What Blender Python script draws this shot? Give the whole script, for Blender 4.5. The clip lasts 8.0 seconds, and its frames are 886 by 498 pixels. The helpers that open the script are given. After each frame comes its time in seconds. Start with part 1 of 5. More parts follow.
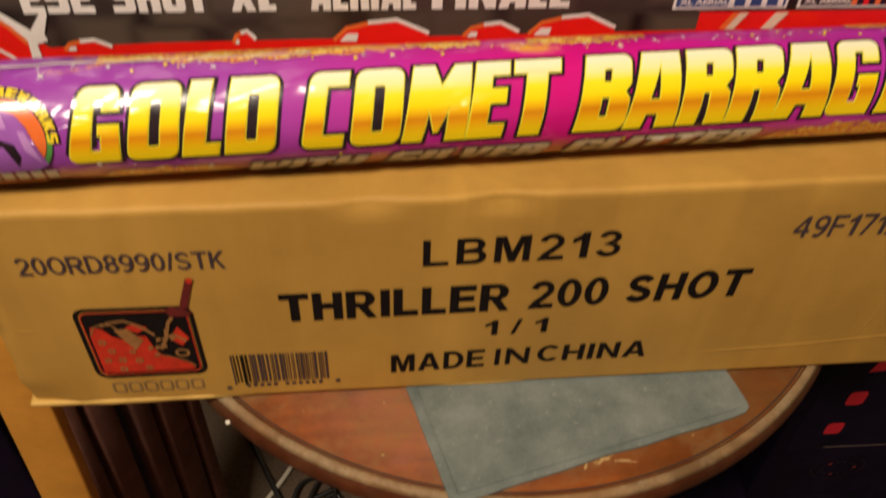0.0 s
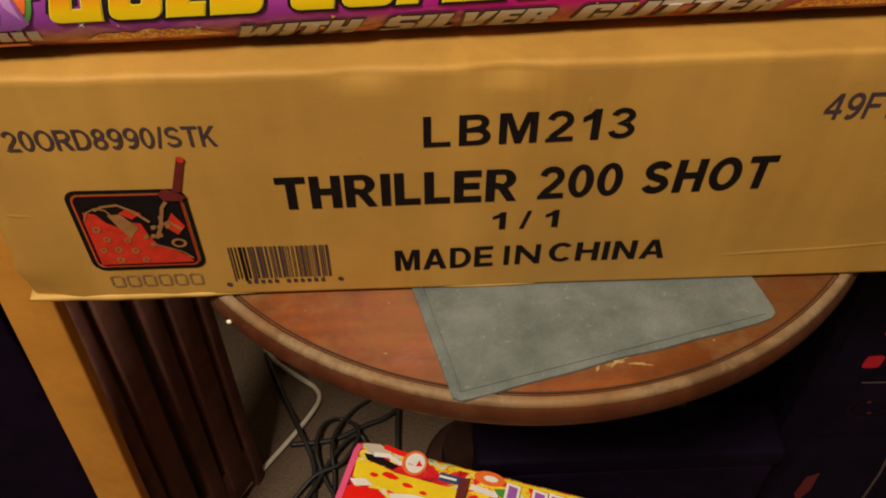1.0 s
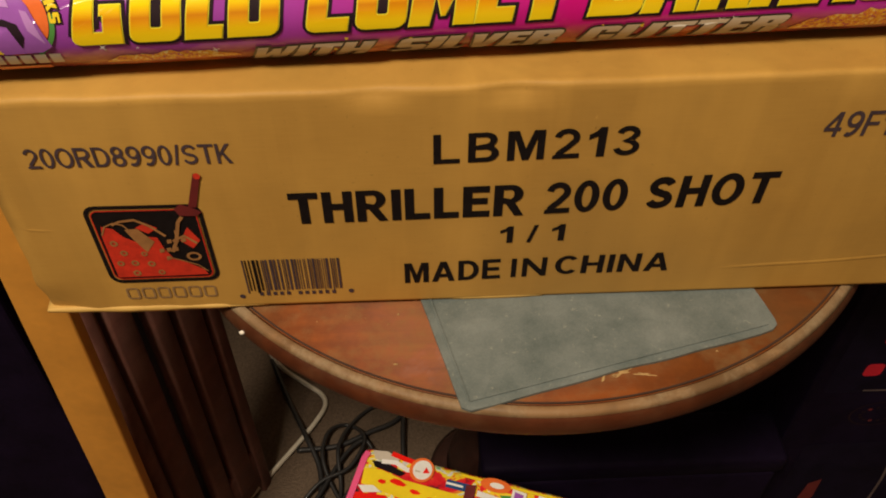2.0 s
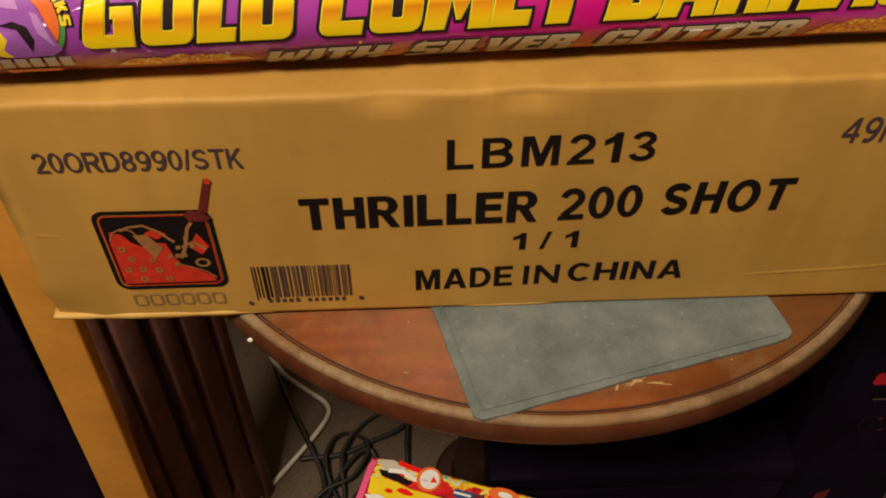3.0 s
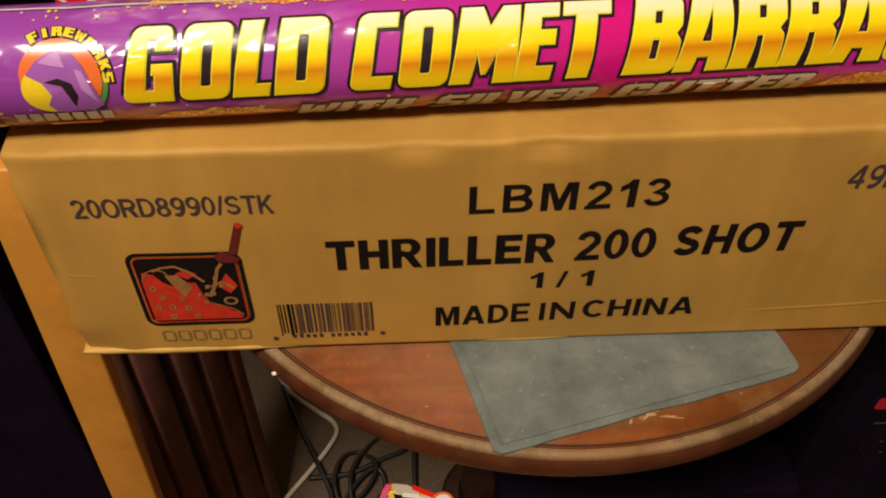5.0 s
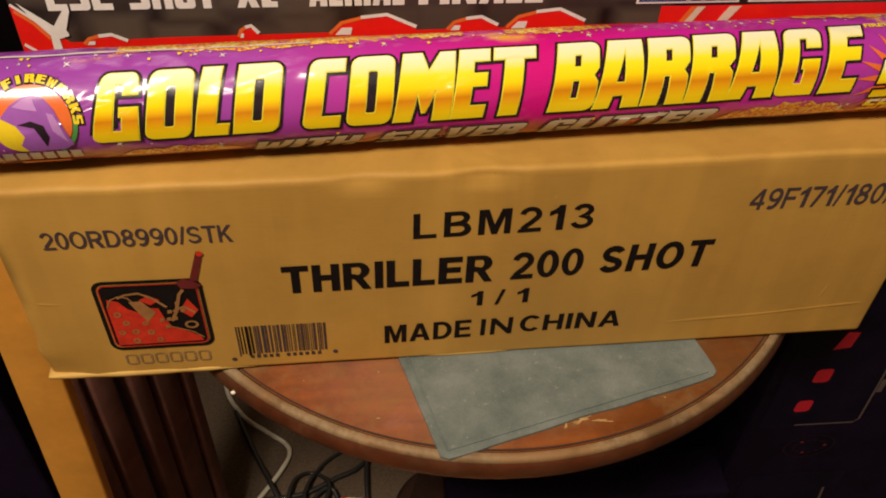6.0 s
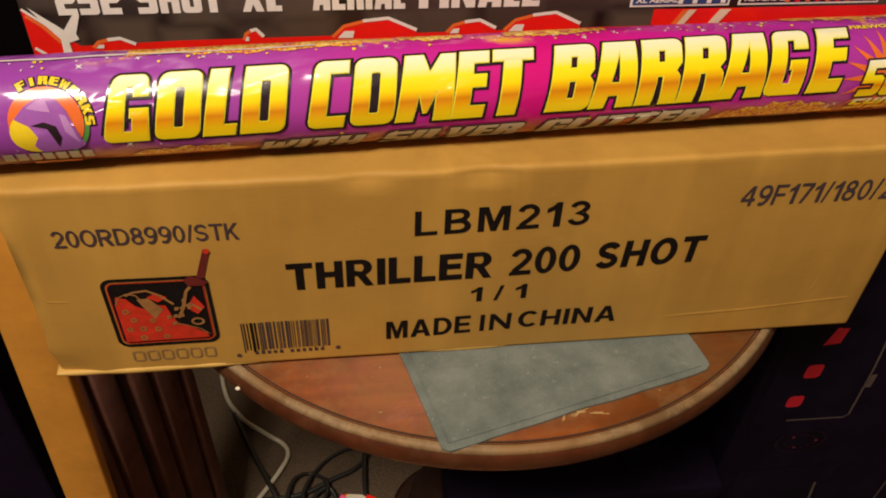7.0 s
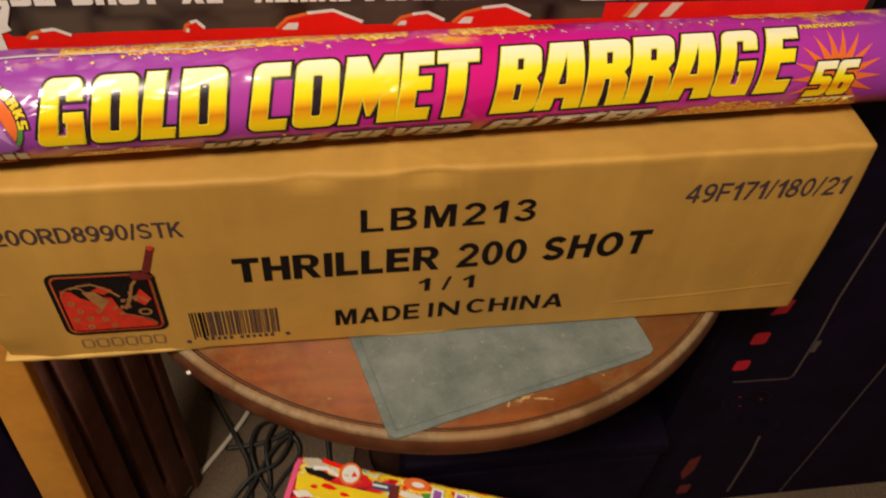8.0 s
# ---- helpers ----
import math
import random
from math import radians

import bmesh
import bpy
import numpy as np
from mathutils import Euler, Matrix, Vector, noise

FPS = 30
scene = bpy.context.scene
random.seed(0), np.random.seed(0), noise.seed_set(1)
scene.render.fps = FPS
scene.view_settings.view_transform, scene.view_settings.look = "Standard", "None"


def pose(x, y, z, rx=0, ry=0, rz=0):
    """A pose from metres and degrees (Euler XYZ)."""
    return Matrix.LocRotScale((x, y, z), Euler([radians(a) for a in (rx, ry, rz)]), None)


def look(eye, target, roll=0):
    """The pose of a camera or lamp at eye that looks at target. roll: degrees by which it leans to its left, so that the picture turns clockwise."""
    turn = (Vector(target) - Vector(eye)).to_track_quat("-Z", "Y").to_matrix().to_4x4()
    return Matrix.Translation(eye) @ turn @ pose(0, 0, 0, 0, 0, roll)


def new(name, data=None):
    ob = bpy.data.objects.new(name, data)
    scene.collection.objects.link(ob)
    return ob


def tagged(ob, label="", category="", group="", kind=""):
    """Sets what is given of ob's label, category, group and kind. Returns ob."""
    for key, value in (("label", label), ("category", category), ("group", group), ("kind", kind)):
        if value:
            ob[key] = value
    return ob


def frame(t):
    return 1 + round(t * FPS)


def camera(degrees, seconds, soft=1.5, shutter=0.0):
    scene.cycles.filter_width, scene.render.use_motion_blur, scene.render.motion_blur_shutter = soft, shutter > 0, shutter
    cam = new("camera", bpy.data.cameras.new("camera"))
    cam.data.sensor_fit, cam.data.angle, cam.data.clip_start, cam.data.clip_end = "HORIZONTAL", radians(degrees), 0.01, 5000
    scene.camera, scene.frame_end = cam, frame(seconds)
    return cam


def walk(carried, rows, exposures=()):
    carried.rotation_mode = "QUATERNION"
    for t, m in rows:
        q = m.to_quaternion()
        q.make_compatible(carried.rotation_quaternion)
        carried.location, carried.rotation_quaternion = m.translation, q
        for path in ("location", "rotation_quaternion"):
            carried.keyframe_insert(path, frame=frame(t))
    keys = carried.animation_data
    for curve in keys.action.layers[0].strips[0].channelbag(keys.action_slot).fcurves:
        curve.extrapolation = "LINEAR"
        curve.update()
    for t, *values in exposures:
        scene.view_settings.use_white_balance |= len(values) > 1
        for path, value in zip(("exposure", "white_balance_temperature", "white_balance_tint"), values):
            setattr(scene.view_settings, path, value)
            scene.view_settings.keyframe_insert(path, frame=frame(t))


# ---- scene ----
cam = camera(55.9, 8.0, soft=1.9, shutter=0.35)
PATH = [
    (0, (0.2029, -0.3063, 0.9768), (0.2474, 0.0446, 0.6234), 2.97),
    (0.2, (0.2071, -0.3176, 0.9491), (0.2443, 0.0312, 0.5929), 2.56),
    (0.5, (0.2165, -0.3201, 0.9300), (0.2392, 0.0224, 0.5664), 1.06),
    (1, (0.2242, -0.3271, 0.9269), (0.2423, 0.0161, 0.5638), 0.36),
    (1.5, (0.2207, -0.3337, 0.9344), (0.2383, 0.0118, 0.5734), 0.26),
    (1.7, (0.2209, -0.3327, 0.9378), (0.2380, 0.0119, 0.5760), 0.21),
    (2.8, (0.2139, -0.3257, 0.9391), (0.2309, 0.0190, 0.5773), 0.26),
    (3, (0.2129, -0.3262, 0.9342), (0.2308, 0.0216, 0.5754), 0.42),
    (3.5, (0.2145, -0.3238, 0.9441), (0.2310, 0.0246, 0.5859), 0.20),
    (4, (0.2109, -0.3221, 0.9440), (0.2282, 0.0277, 0.5872), 0.27),
    (4.2, (0.2120, -0.3190, 0.9452), (0.2290, 0.0302, 0.5878), 0.27),
    (5.3, (0.1960, -0.3335, 0.9682), (0.2220, 0.0204, 0.6160), 1.37),
    (5.5, (0.2005, -0.3426, 0.9759), (0.2357, 0.0147, 0.6279), 1.91),
    (6, (0.1976, -0.3543, 0.9873), (0.2498, 0.0041, 0.6426), 2.98),
    (6.5, (0.1932, -0.3608, 0.9915), (0.2498, -0.0011, 0.6489), 3.20),
    (7, (0.1909, -0.3671, 0.9924), (0.2479, -0.0068, 0.6504), 3.16),
    (7.5, (0.1945, -0.3629, 0.9862), (0.2596, -0.0082, 0.6398), 3.91),
    (7.8, (0.1987, -0.3439, 1.0115), (0.2701, -0.0038, 0.6521), 5.17),
    (8, (0.2102, -0.3372, 1.0272), (0.2795, -0.0138, 0.6522), 5.86),
]
walk(cam, [(t, look(eye, target, roll)) for t, eye, target, roll in PATH], exposures=[(0.0, 0.0), (8.0, 0.0)])

# ---- light ----
world = bpy.data.worlds.new("room_air")
scene.world = world
world.use_nodes = True
world.node_tree.nodes["Background"].inputs[0].default_value = (1.0, 0.86, 0.7, 1)
world.node_tree.nodes["Background"].inputs[1].default_value = 0.004


def area_lamp(name, eye, target, size, watts, colour):
    data = bpy.data.lights.new(name, "AREA")
    data.shape, data.size, data.energy, data.color = "DISK", size, watts, colour
    ob = new(name, data)
    ob.matrix_world = look(eye, target)
    return ob


area_lamp("ceiling_light", (-0.38, -0.85, 2.32), (0.2, -0.1, 0.6), 0.42, 46, (1.0, 0.85, 0.66))

# ---- materials ----


def mat(name, rough=0.6, metal=0.0, coat=0.0, coat_rough=0.1, spec=0.5):
    m = bpy.data.materials.new(name)
    m.use_nodes = True
    b = m.node_tree.nodes["Principled BSDF"]
    b.inputs["Roughness"].default_value = rough
    b.inputs["Metallic"].default_value = metal
    b.inputs["Coat Weight"].default_value = coat
    b.inputs["Coat Roughness"].default_value = coat_rough
    b.inputs["Specular IOR Level"].default_value = spec
    return m


def node(m, kind, **values):
    n = m.node_tree.nodes.new("ShaderNode" + kind)
    for key, value in values.items():
        n.inputs[key.replace("_", " ")].default_value = value
    return n


def wire(m, a, b):
    m.node_tree.links.new(a, b)


def shader(m):
    return m.node_tree.nodes["Principled BSDF"]


def ramp(m, source, stops):
    n = node(m, "ValToRGB")
    e = n.color_ramp.elements
    while len(e) < len(stops):
        e.new(0.5)
    for el, (at, colour) in zip(e, stops):
        el.position, el.color = at, (*colour, 1)
    wire(m, source, n.inputs[0])
    return n.outputs[0]


def coords(m, scale=(1, 1, 1), which="Object"):
    c, s = node(m, "TexCoord"), node(m, "Mapping")
    s.inputs["Scale"].default_value = scale
    wire(m, c.outputs[which], s.inputs[0])
    return s.outputs[0]


def noise_of(m, where, scale, detail=4.0, rough=0.55, distort=0.0):
    n = node(m, "TexNoise", Scale=scale, Detail=detail, Roughness=rough, Distortion=distort)
    wire(m, where, n.inputs["Vector"])
    return n.outputs[0]


def blend(m, fac, a, b, mode="MIX"):
    n = m.node_tree.nodes.new("ShaderNodeMix")
    n.data_type, n.blend_type = "RGBA", mode
    for value, slot in ((fac, n.inputs[0]), (a, n.inputs[6]), (b, n.inputs[7])):
        if isinstance(value, (int, float)):
            slot.default_value = value
        elif isinstance(value, tuple):
            slot.default_value = (*value, 1)
        else:
            wire(m, value, slot)
    return n.outputs[2]


def bump(m, height, strength, distance=0.001, into="Normal"):
    n = node(m, "Bump", Strength=strength, Distance=distance)
    wire(m, height, n.inputs["Height"])
    wire(m, n.outputs[0], shader(m).inputs[into])
    return n


def plain(name, colour, rough=0.6, grain=60.0, spread=0.18, relief=0.15, coat=0.0, metal=0.0):
    """A painted, printed or moulded surface with fine grain and soft larger blotches."""
    m = mat(name, rough, metal, coat)
    where = coords(m)
    low = tuple(c * (1 - spread) for c in colour)
    high = tuple(min(1, c * (1 + spread)) for c in colour)
    fine = noise_of(m, where, grain * 8)
    wide = noise_of(m, where, grain)
    c = ramp(m, wide, [(0.3, low), (0.7, high)])
    c = blend(m, 0.25, c, ramp(m, fine, [(0.3, low), (0.7, high)]))
    wire(m, c, shader(m).inputs["Base Color"])
    bump(m, fine, relief, 0.0004)
    return m


def kraft(name, base, dark):
    m = mat(name, 0.62, spec=0.35)
    where = coords(m)
    fibre = noise_of(m, coords(m, (60, 60, 900)), 1.0, 5, 0.6)
    blotch = noise_of(m, where, 9, 4, 0.6)
    speck = noise_of(m, where, 420, 2, 0.5)
    c = ramp(m, blotch, [(0.32, dark), (0.68, base)])
    c = blend(m, 0.22, c, ramp(m, fibre, [(0.35, dark), (0.65, base)]))
    c = blend(m, ramp(m, speck, [(0.70, (0, 0, 0)), (0.78, (0.5, 0.5, 0.5))]), c, tuple(v * 0.5 for v in base))
    flute = node(m, "TexWave", Scale=75.0, Distortion=0.6, Detail=1.0)
    flute.bands_direction = "X"
    wire(m, where, flute.inputs["Vector"])
    streak = blend(m, 0.5, noise_of(m, coords(m, (70, 70, 7)), 1.0, 4, 0.6), noise_of(m, where, 26, 5, 0.6))
    h = blend(m, 0.97, flute.outputs[0], streak)
    c = blend(m, ramp(m, noise_of(m, coords(m, (34, 34, 3.5)), 1.0, 3, 0.55, 0.4), [(0.45, (0, 0, 0)), (0.75, (0.6, 0.6, 0.6))]), c, tuple(v * 1.14 for v in base))
    c = blend(m, ramp(m, noise_of(m, coords(m, (5, 5, 8)), 1.0, 4, 0.6, 0.6), [(0.50, (0, 0, 0)), (0.72, (0.55, 0.55, 0.55))]), c, (dark[0] * 0.86, dark[1] * 0.92, dark[2] * 1.1))
    wire(m, c, shader(m).inputs["Base Color"])
    bump(m, h, 0.22, 0.0018)
    return m


KRAFT = kraft("kraft_cardboard", (0.510, 0.284, 0.058), (0.405, 0.216, 0.042))
KRAFT_EDGE = kraft("torn_cardboard_edge", (0.66, 0.42, 0.12), (0.52, 0.31, 0.075))
INK = plain("black_ink", (0.010, 0.007, 0.007), 0.7, 200, 0.3, 0.1)
shader(INK).inputs["Specular IOR Level"].default_value = 0.08
INK_GREY = plain("faded_violet_ink", (0.055, 0.034, 0.042), 0.6, 220, 0.35, 0.1)
INK_RED = plain("red_ink", (0.56, 0.028, 0.010), 0.55, 150, 0.25, 0.1)
INK_TAN = plain("pale_ink", (0.32, 0.145, 0.045), 0.6, 150, 0.25, 0.1)
INK_FAINT = plain("faint_violet_ink", (0.26, 0.155, 0.065), 0.6, 220, 0.3, 0.1)
INK_MAROON = plain("maroon_ink", (0.13, 0.012, 0.012), 0.55, 150, 0.25, 0.1)


def varnished(name, red, brown, dust, wear=1.0):
    """Worn red-brown varnish with grain across the board, pale dust and scuffs."""
    m = mat(name, 0.33, spec=0.26)
    where = coords(m)
    grain = noise_of(m, coords(m, (9, 120, 60)), 1.0, 6, 0.65, 0.1)
    patch = noise_of(m, where, 17, 5, 0.65)
    scuff = noise_of(m, where, 38, 8, 0.72, 0.15)
    c = ramp(m, grain, [(0.22, brown), (0.60, red)])
    c = blend(m, ramp(m, patch, [(0.42, (0, 0, 0)), (0.60, (0.85, 0.85, 0.85))]), c, tuple(v * 0.50 for v in red))
    c = blend(m, ramp(m, scuff, [(0.47, (0, 0, 0)), (0.68, (0.8 * wear,) * 3)]), c, dust)
    film_of_dust = noise_of(m, where, 6.5, 3, 0.6)
    c = blend(m, ramp(m, film_of_dust, [(0.42, (0, 0, 0)), (0.64, (0.6 * wear,) * 3)]), c, tuple(v * 0.66 for v in dust))
    wire(m, c, shader(m).inputs["Base Color"])
    wire(m, ramp(m, scuff, [(0.30, (0.42, 0.42, 0.42)), (0.65, (0.72, 0.72, 0.72))]), shader(m).inputs["Roughness"])
    bump(m, grain, 0.12, 0.0005)
    return m


WOOD_TOP = varnished("worn_red_varnish", (0.265, 0.064, 0.007), (0.15, 0.033, 0.006), (0.24, 0.150, 0.058), 0.66)
# Rim varnish painted darker than the top, for the shade on its flank.
WOOD_RIM_SHADED = varnished("worn_shaded_rim_varnish", (0.098, 0.023, 0.006), (0.048, 0.011, 0.004), (0.13, 0.062, 0.024), 0.4)
# Rubbed varnish made extra pale: the highlight along the rim is painted in.
WOOD_WORN_LIT = varnished("rubbed_lit_rim_varnish", (0.27, 0.150, 0.066), (0.19, 0.092, 0.036), (0.42, 0.32, 0.19), 0.75)
WOOD_DARK = varnished("dark_brown_slats", (0.160, 0.062, 0.046), (0.095, 0.036, 0.030), (0.18, 0.092, 0.068), 0.6)
WOOD_PEDESTAL = varnished("dark_pedestal_varnish", (0.046, 0.017, 0.012), (0.026, 0.010, 0.008), (0.06, 0.032, 0.022), 0.4)
BACKING = plain("brown_black_backing", (0.045, 0.022, 0.018), 0.8, 30, 0.3)
PINE = plain("honey_pine", (0.58, 0.255, 0.036), 0.5, 14, 0.16, 0.2)
GROOVE = plain("dark_groove", (0.050, 0.022, 0.012), 0.7)
CHIP = plain("white_chip", (0.8, 0.74, 0.62), 0.4)
BLACK = plain("matt_black", (0.0105, 0.0064, 0.0165), 0.8, 30, 0.4)
shader(BLACK).inputs["Specular IOR Level"].default_value = 0.15
DARK_PRINT_FILL = plain("black_violet_print_and_filler", (0.0066, 0.0032, 0.0125), 0.7, 18, 0.5)
BOUNCE_WALLPAINT = plain("beige_bounce_wall_paint", (0.52, 0.44, 0.35), 0.8, 3, 0.08)
shader(DARK_PRINT_FILL).inputs["Specular IOR Level"].default_value = 0.08
BOUNCE_CEILPAINT = plain("bounce_ceiling_paint", (0.62, 0.56, 0.48), 0.85, 3, 0.05)


def leather():
    m = mat("grey_green_vinyl", 0.55, spec=0.4)
    where = coords(m)
    wide = noise_of(m, where, 22, 6, 0.7)
    fine = noise_of(m, where, 900, 3, 0.6)
    spot = noise_of(m, where, 210, 3, 0.7)
    c = ramp(m, wide, [(0.30, (0.078, 0.102, 0.098)), (0.68, (0.215, 0.238, 0.225))])
    c = blend(m, 0.2, c, ramp(m, fine, [(0.3, (0.07, 0.09, 0.085)), (0.7, (0.21, 0.24, 0.215))]))
    c = blend(m, ramp(m, spot, [(0.64, (0, 0, 0)), (0.74, (0.45, 0.45, 0.45))]), c, (0.42, 0.42, 0.34))
    wire(m, c, shader(m).inputs["Base Color"])
    bump(m, fine, 0.35, 0.0004)
    return m


VINYL = leather()


def carpet():
    m = mat("brown_carpet", 0.95, spec=0.1)
    where = coords(m)
    wide = noise_of(m, where, 7, 5, 0.65)
    fine = noise_of(m, where, 260, 5, 0.75)
    c = ramp(m, wide, [(0.3, (0.105, 0.074, 0.050)), (0.7, (0.20, 0.142, 0.098))])
    c = blend(m, 0.55, c, ramp(m, fine, [(0.3, (0.045, 0.031, 0.022)), (0.7, (0.21, 0.150, 0.105))]))
    wire(m, c, shader(m).inputs["Base Color"])
    bump(m, fine, 0.9, 0.004)
    return m


CARPET = carpet()
CABLE_BLACK = plain("black_cable", (0.015, 0.014, 0.014), 0.45)
CABLE_WHITE = plain("off_white_cable", (0.55, 0.50, 0.40), 0.45)


def glossy_print(name, colour, rough=0.28, spread=0.1):
    return plain(name, colour, rough, 40, spread, 0.05, coat=0.5)


WHITE_PRINT = glossy_print("white_print", (0.80, 0.78, 0.74))
RED_PRINT = glossy_print("red_print", (0.82, 0.014, 0.008))
ORANGE_PRINT = glossy_print("orange_print", (0.80, 0.16, 0.03))
YELLOW_PRINT = glossy_print("yellow_print", (0.85, 0.62, 0.02))
PURPLE_PRINT = glossy_print("purple_print", (0.33, 0.10, 0.45))
GREEN_PRINT = glossy_print("green_print", (0.08, 0.28, 0.06))
BLUE_PRINT = glossy_print("blue_print", (0.02, 0.07, 0.20))
BLACK_PRINT = glossy_print("black_print", (0.010, 0.008, 0.010))
SILVER_PRINT = glossy_print("silver_print", (0.56, 0.49, 0.40))
PALE_PRINT = glossy_print("cream_print", (0.75, 0.62, 0.48))
PINK_PRINT = glossy_print("pink_print", (0.80, 0.10, 0.25))


def uv_axes(m):
    c, s = node(m, "UVMap"), node(m, "SeparateXYZ")
    wire(m, c.outputs[0], s.inputs[0])
    return c.outputs[0], s.outputs[0], s.outputs[1]


def film(m, strength):
    """Clear shrink film over a print: long fine wrinkles in the gloss."""
    b = shader(m)
    b.inputs["Coat Weight"].default_value, b.inputs["Coat Roughness"].default_value = 1.0, 0.21
    where = coords(m, (9, 17, 17))
    h = blend(m, 0.10, noise_of(m, where, 1.0, 1.5, 0.45, 2.4), noise_of(m, coords(m, (30, 60, 60)), 1.0, 1, 0.5, 1.5))
    bump(m, h, strength * 1.3, 0.011, "Coat Normal")


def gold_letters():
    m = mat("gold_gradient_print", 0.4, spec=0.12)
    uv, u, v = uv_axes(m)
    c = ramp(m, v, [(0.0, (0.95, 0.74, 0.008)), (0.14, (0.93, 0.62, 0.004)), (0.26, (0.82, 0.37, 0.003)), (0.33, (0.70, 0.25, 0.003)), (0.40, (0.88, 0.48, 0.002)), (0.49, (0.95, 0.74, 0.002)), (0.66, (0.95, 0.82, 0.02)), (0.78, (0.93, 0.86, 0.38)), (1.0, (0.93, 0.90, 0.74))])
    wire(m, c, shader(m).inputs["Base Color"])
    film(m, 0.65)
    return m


def tube_print():
    """Violet at the ends, magenta in the middle, gold sparkle along the top, a rust glow along the bottom."""
    m = mat("violet_magenta_print", 0.4, spec=0.12)
    uv, u, v = uv_axes(m)
    base = ramp(m, u, [(0.0, (0.27, 0.050, 0.38)), (0.28, (0.36, 0.055, 0.41)), (0.42, (0.52, 0.020, 0.34)), (0.54, (0.64, 0.004, 0.22)), (0.68, (0.56, 0.010, 0.30)), (0.84, (0.44, 0.03, 0.38)), (1.0, (0.28, 0.04, 0.36))])
    flare = node(m, "Mapping")
    flare.inputs["Scale"].default_value = (9, 5.0, 1)
    wire(m, uv, flare.inputs[0])
    glow = noise_of(m, flare.outputs[0], 1.0, 5, 0.62, 0.3)
    low = ramp(m, v, [(0.40, (1, 1, 1)), (0.47, (0, 0, 0))])
    rust = ramp(m, glow, [(0.36, (0.085, 0.007, 0.050)), (0.50, (0.34, 0.045, 0.030)), (0.60, (0.62, 0.20, 0.03)), (0.72, (0.85, 0.50, 0.08))])
    c = blend(m, low, base, rust)
    high = ramp(m, v, [(0.715, (0, 0, 0)), (0.75, (1, 1, 1))])
    gold = ramp(m, glow, [(0.55, (0, 0, 0)), (0.62, (1, 1, 1))])
    both = blend(m, 1.0, high, gold, "MULTIPLY")
    c = blend(m, both, c, (0.85, 0.42, 0.03))
    wire(m, c, shader(m).inputs["Base Color"])
    film(m, 0.65)
    return m


def silver_letters():
    """Silver print fading from pale heads to dull feet."""
    m = mat("silver_gradient_print", 0.4, spec=0.12)
    uv, u, v = uv_axes(m)
    c = ramp(m, v, [(0.0, (0.20, 0.16, 0.15)), (0.35, (0.36, 0.31, 0.27)), (0.62, (0.60, 0.54, 0.44)), (1.0, (0.72, 0.66, 0.55))])
    wire(m, c, shader(m).inputs["Base Color"])
    film(m, 0.65)
    return m


SILVER_LETTER = silver_letters()
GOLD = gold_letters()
TUBE = tube_print()
OUTLINE = plain("dark_outline_print", (0.015, 0.006, 0.014), 0.3, coat=0.6)
EDGE_YELLOW = plain("bright_yellow_edge", (0.88, 0.80, 0.05), 0.3, coat=0.6)


def night_print():
    """Dark box art: black with faint grey-olive blocks."""
    m = mat("dark_block_print", 0.3, spec=0.45)
    where = coords(m)
    v = node(m, "TexVoronoi", Scale=26.0, Randomness=0.55)
    v.distance = "CHEBYCHEV"
    wire(m, coords(m, (1, 1, 1.3)), v.inputs["Vector"])
    patch = noise_of(m, where, 14, 3, 0.6)
    c = ramp(m, v.outputs["Distance"], [(0.25, (0.090, 0.072, 0.052)), (0.55, (0.012, 0.009, 0.008))])
    c = blend(m, ramp(m, patch, [(0.45, (0, 0, 0)), (0.65, (0.7, 0.7, 0.7))]), c, (0.070, 0.052, 0.040))
    wire(m, c, shader(m).inputs["Base Color"])
    return m


NIGHT = night_print()


def confetti():
    """Bright mixed wrapper art in red, yellow, white and green patches."""
    m = mat("mixed_bright_print", 0.3, coat=0.8)
    where = coords(m, (1, 1, 1))
    n = noise_of(m, where, 38, 3, 0.7, 1.2)
    c = ramp(m, n, [(0.30, (0.02, 0.02, 0.03)), (0.38, (0.62, 0.01, 0.02)), (0.50, (0.75, 0.03, 0.03)), (0.54, (0.85, 0.60, 0.02)), (0.60, (0.80, 0.66, 0.05)), (0.64, (0.75, 0.72, 0.70)), (0.72, (0.10, 0.40, 0.06))])
    wire(m, c, shader(m).inputs["Base Color"])
    bump(m, noise_of(m, where, 45, 4, 0.6, 1.0), 0.4, 0.002, "Coat Normal")
    return m


CONFETTI = confetti()

# ---- building blocks ----


def part(name, bm, material, parent, label="", smooth=False):
    me = bpy.data.meshes.new(name)
    bm.to_mesh(me)
    bm.free()
    me.materials.append(material)
    if smooth:
        me.shade_smooth()
    ob = new(name, me)
    if parent:
        ob.parent = parent
    return tagged(ob, label)


def thing(name, label, category, group="", at=(0, 0, 0), turn=0.0, kind=""):
    ob = new(name)
    ob.matrix_world = pose(*at, 0, 0, turn)
    return tagged(ob, label, category, group, kind)


def box_bm(x0, x1, y0, y1, z0, z1, soft=0.0, steps=2):
    bm = bmesh.new()
    bmesh.ops.create_cube(bm, size=1)
    for v in bm.verts:
        v.co = Vector((x0 if v.co.x < 0 else x1, y0 if v.co.y < 0 else y1, z0 if v.co.z < 0 else z1))
    if soft:
        bmesh.ops.bevel(bm, geom=bm.edges[:], offset=soft, segments=steps, profile=0.5, affect="EDGES")
    return bm


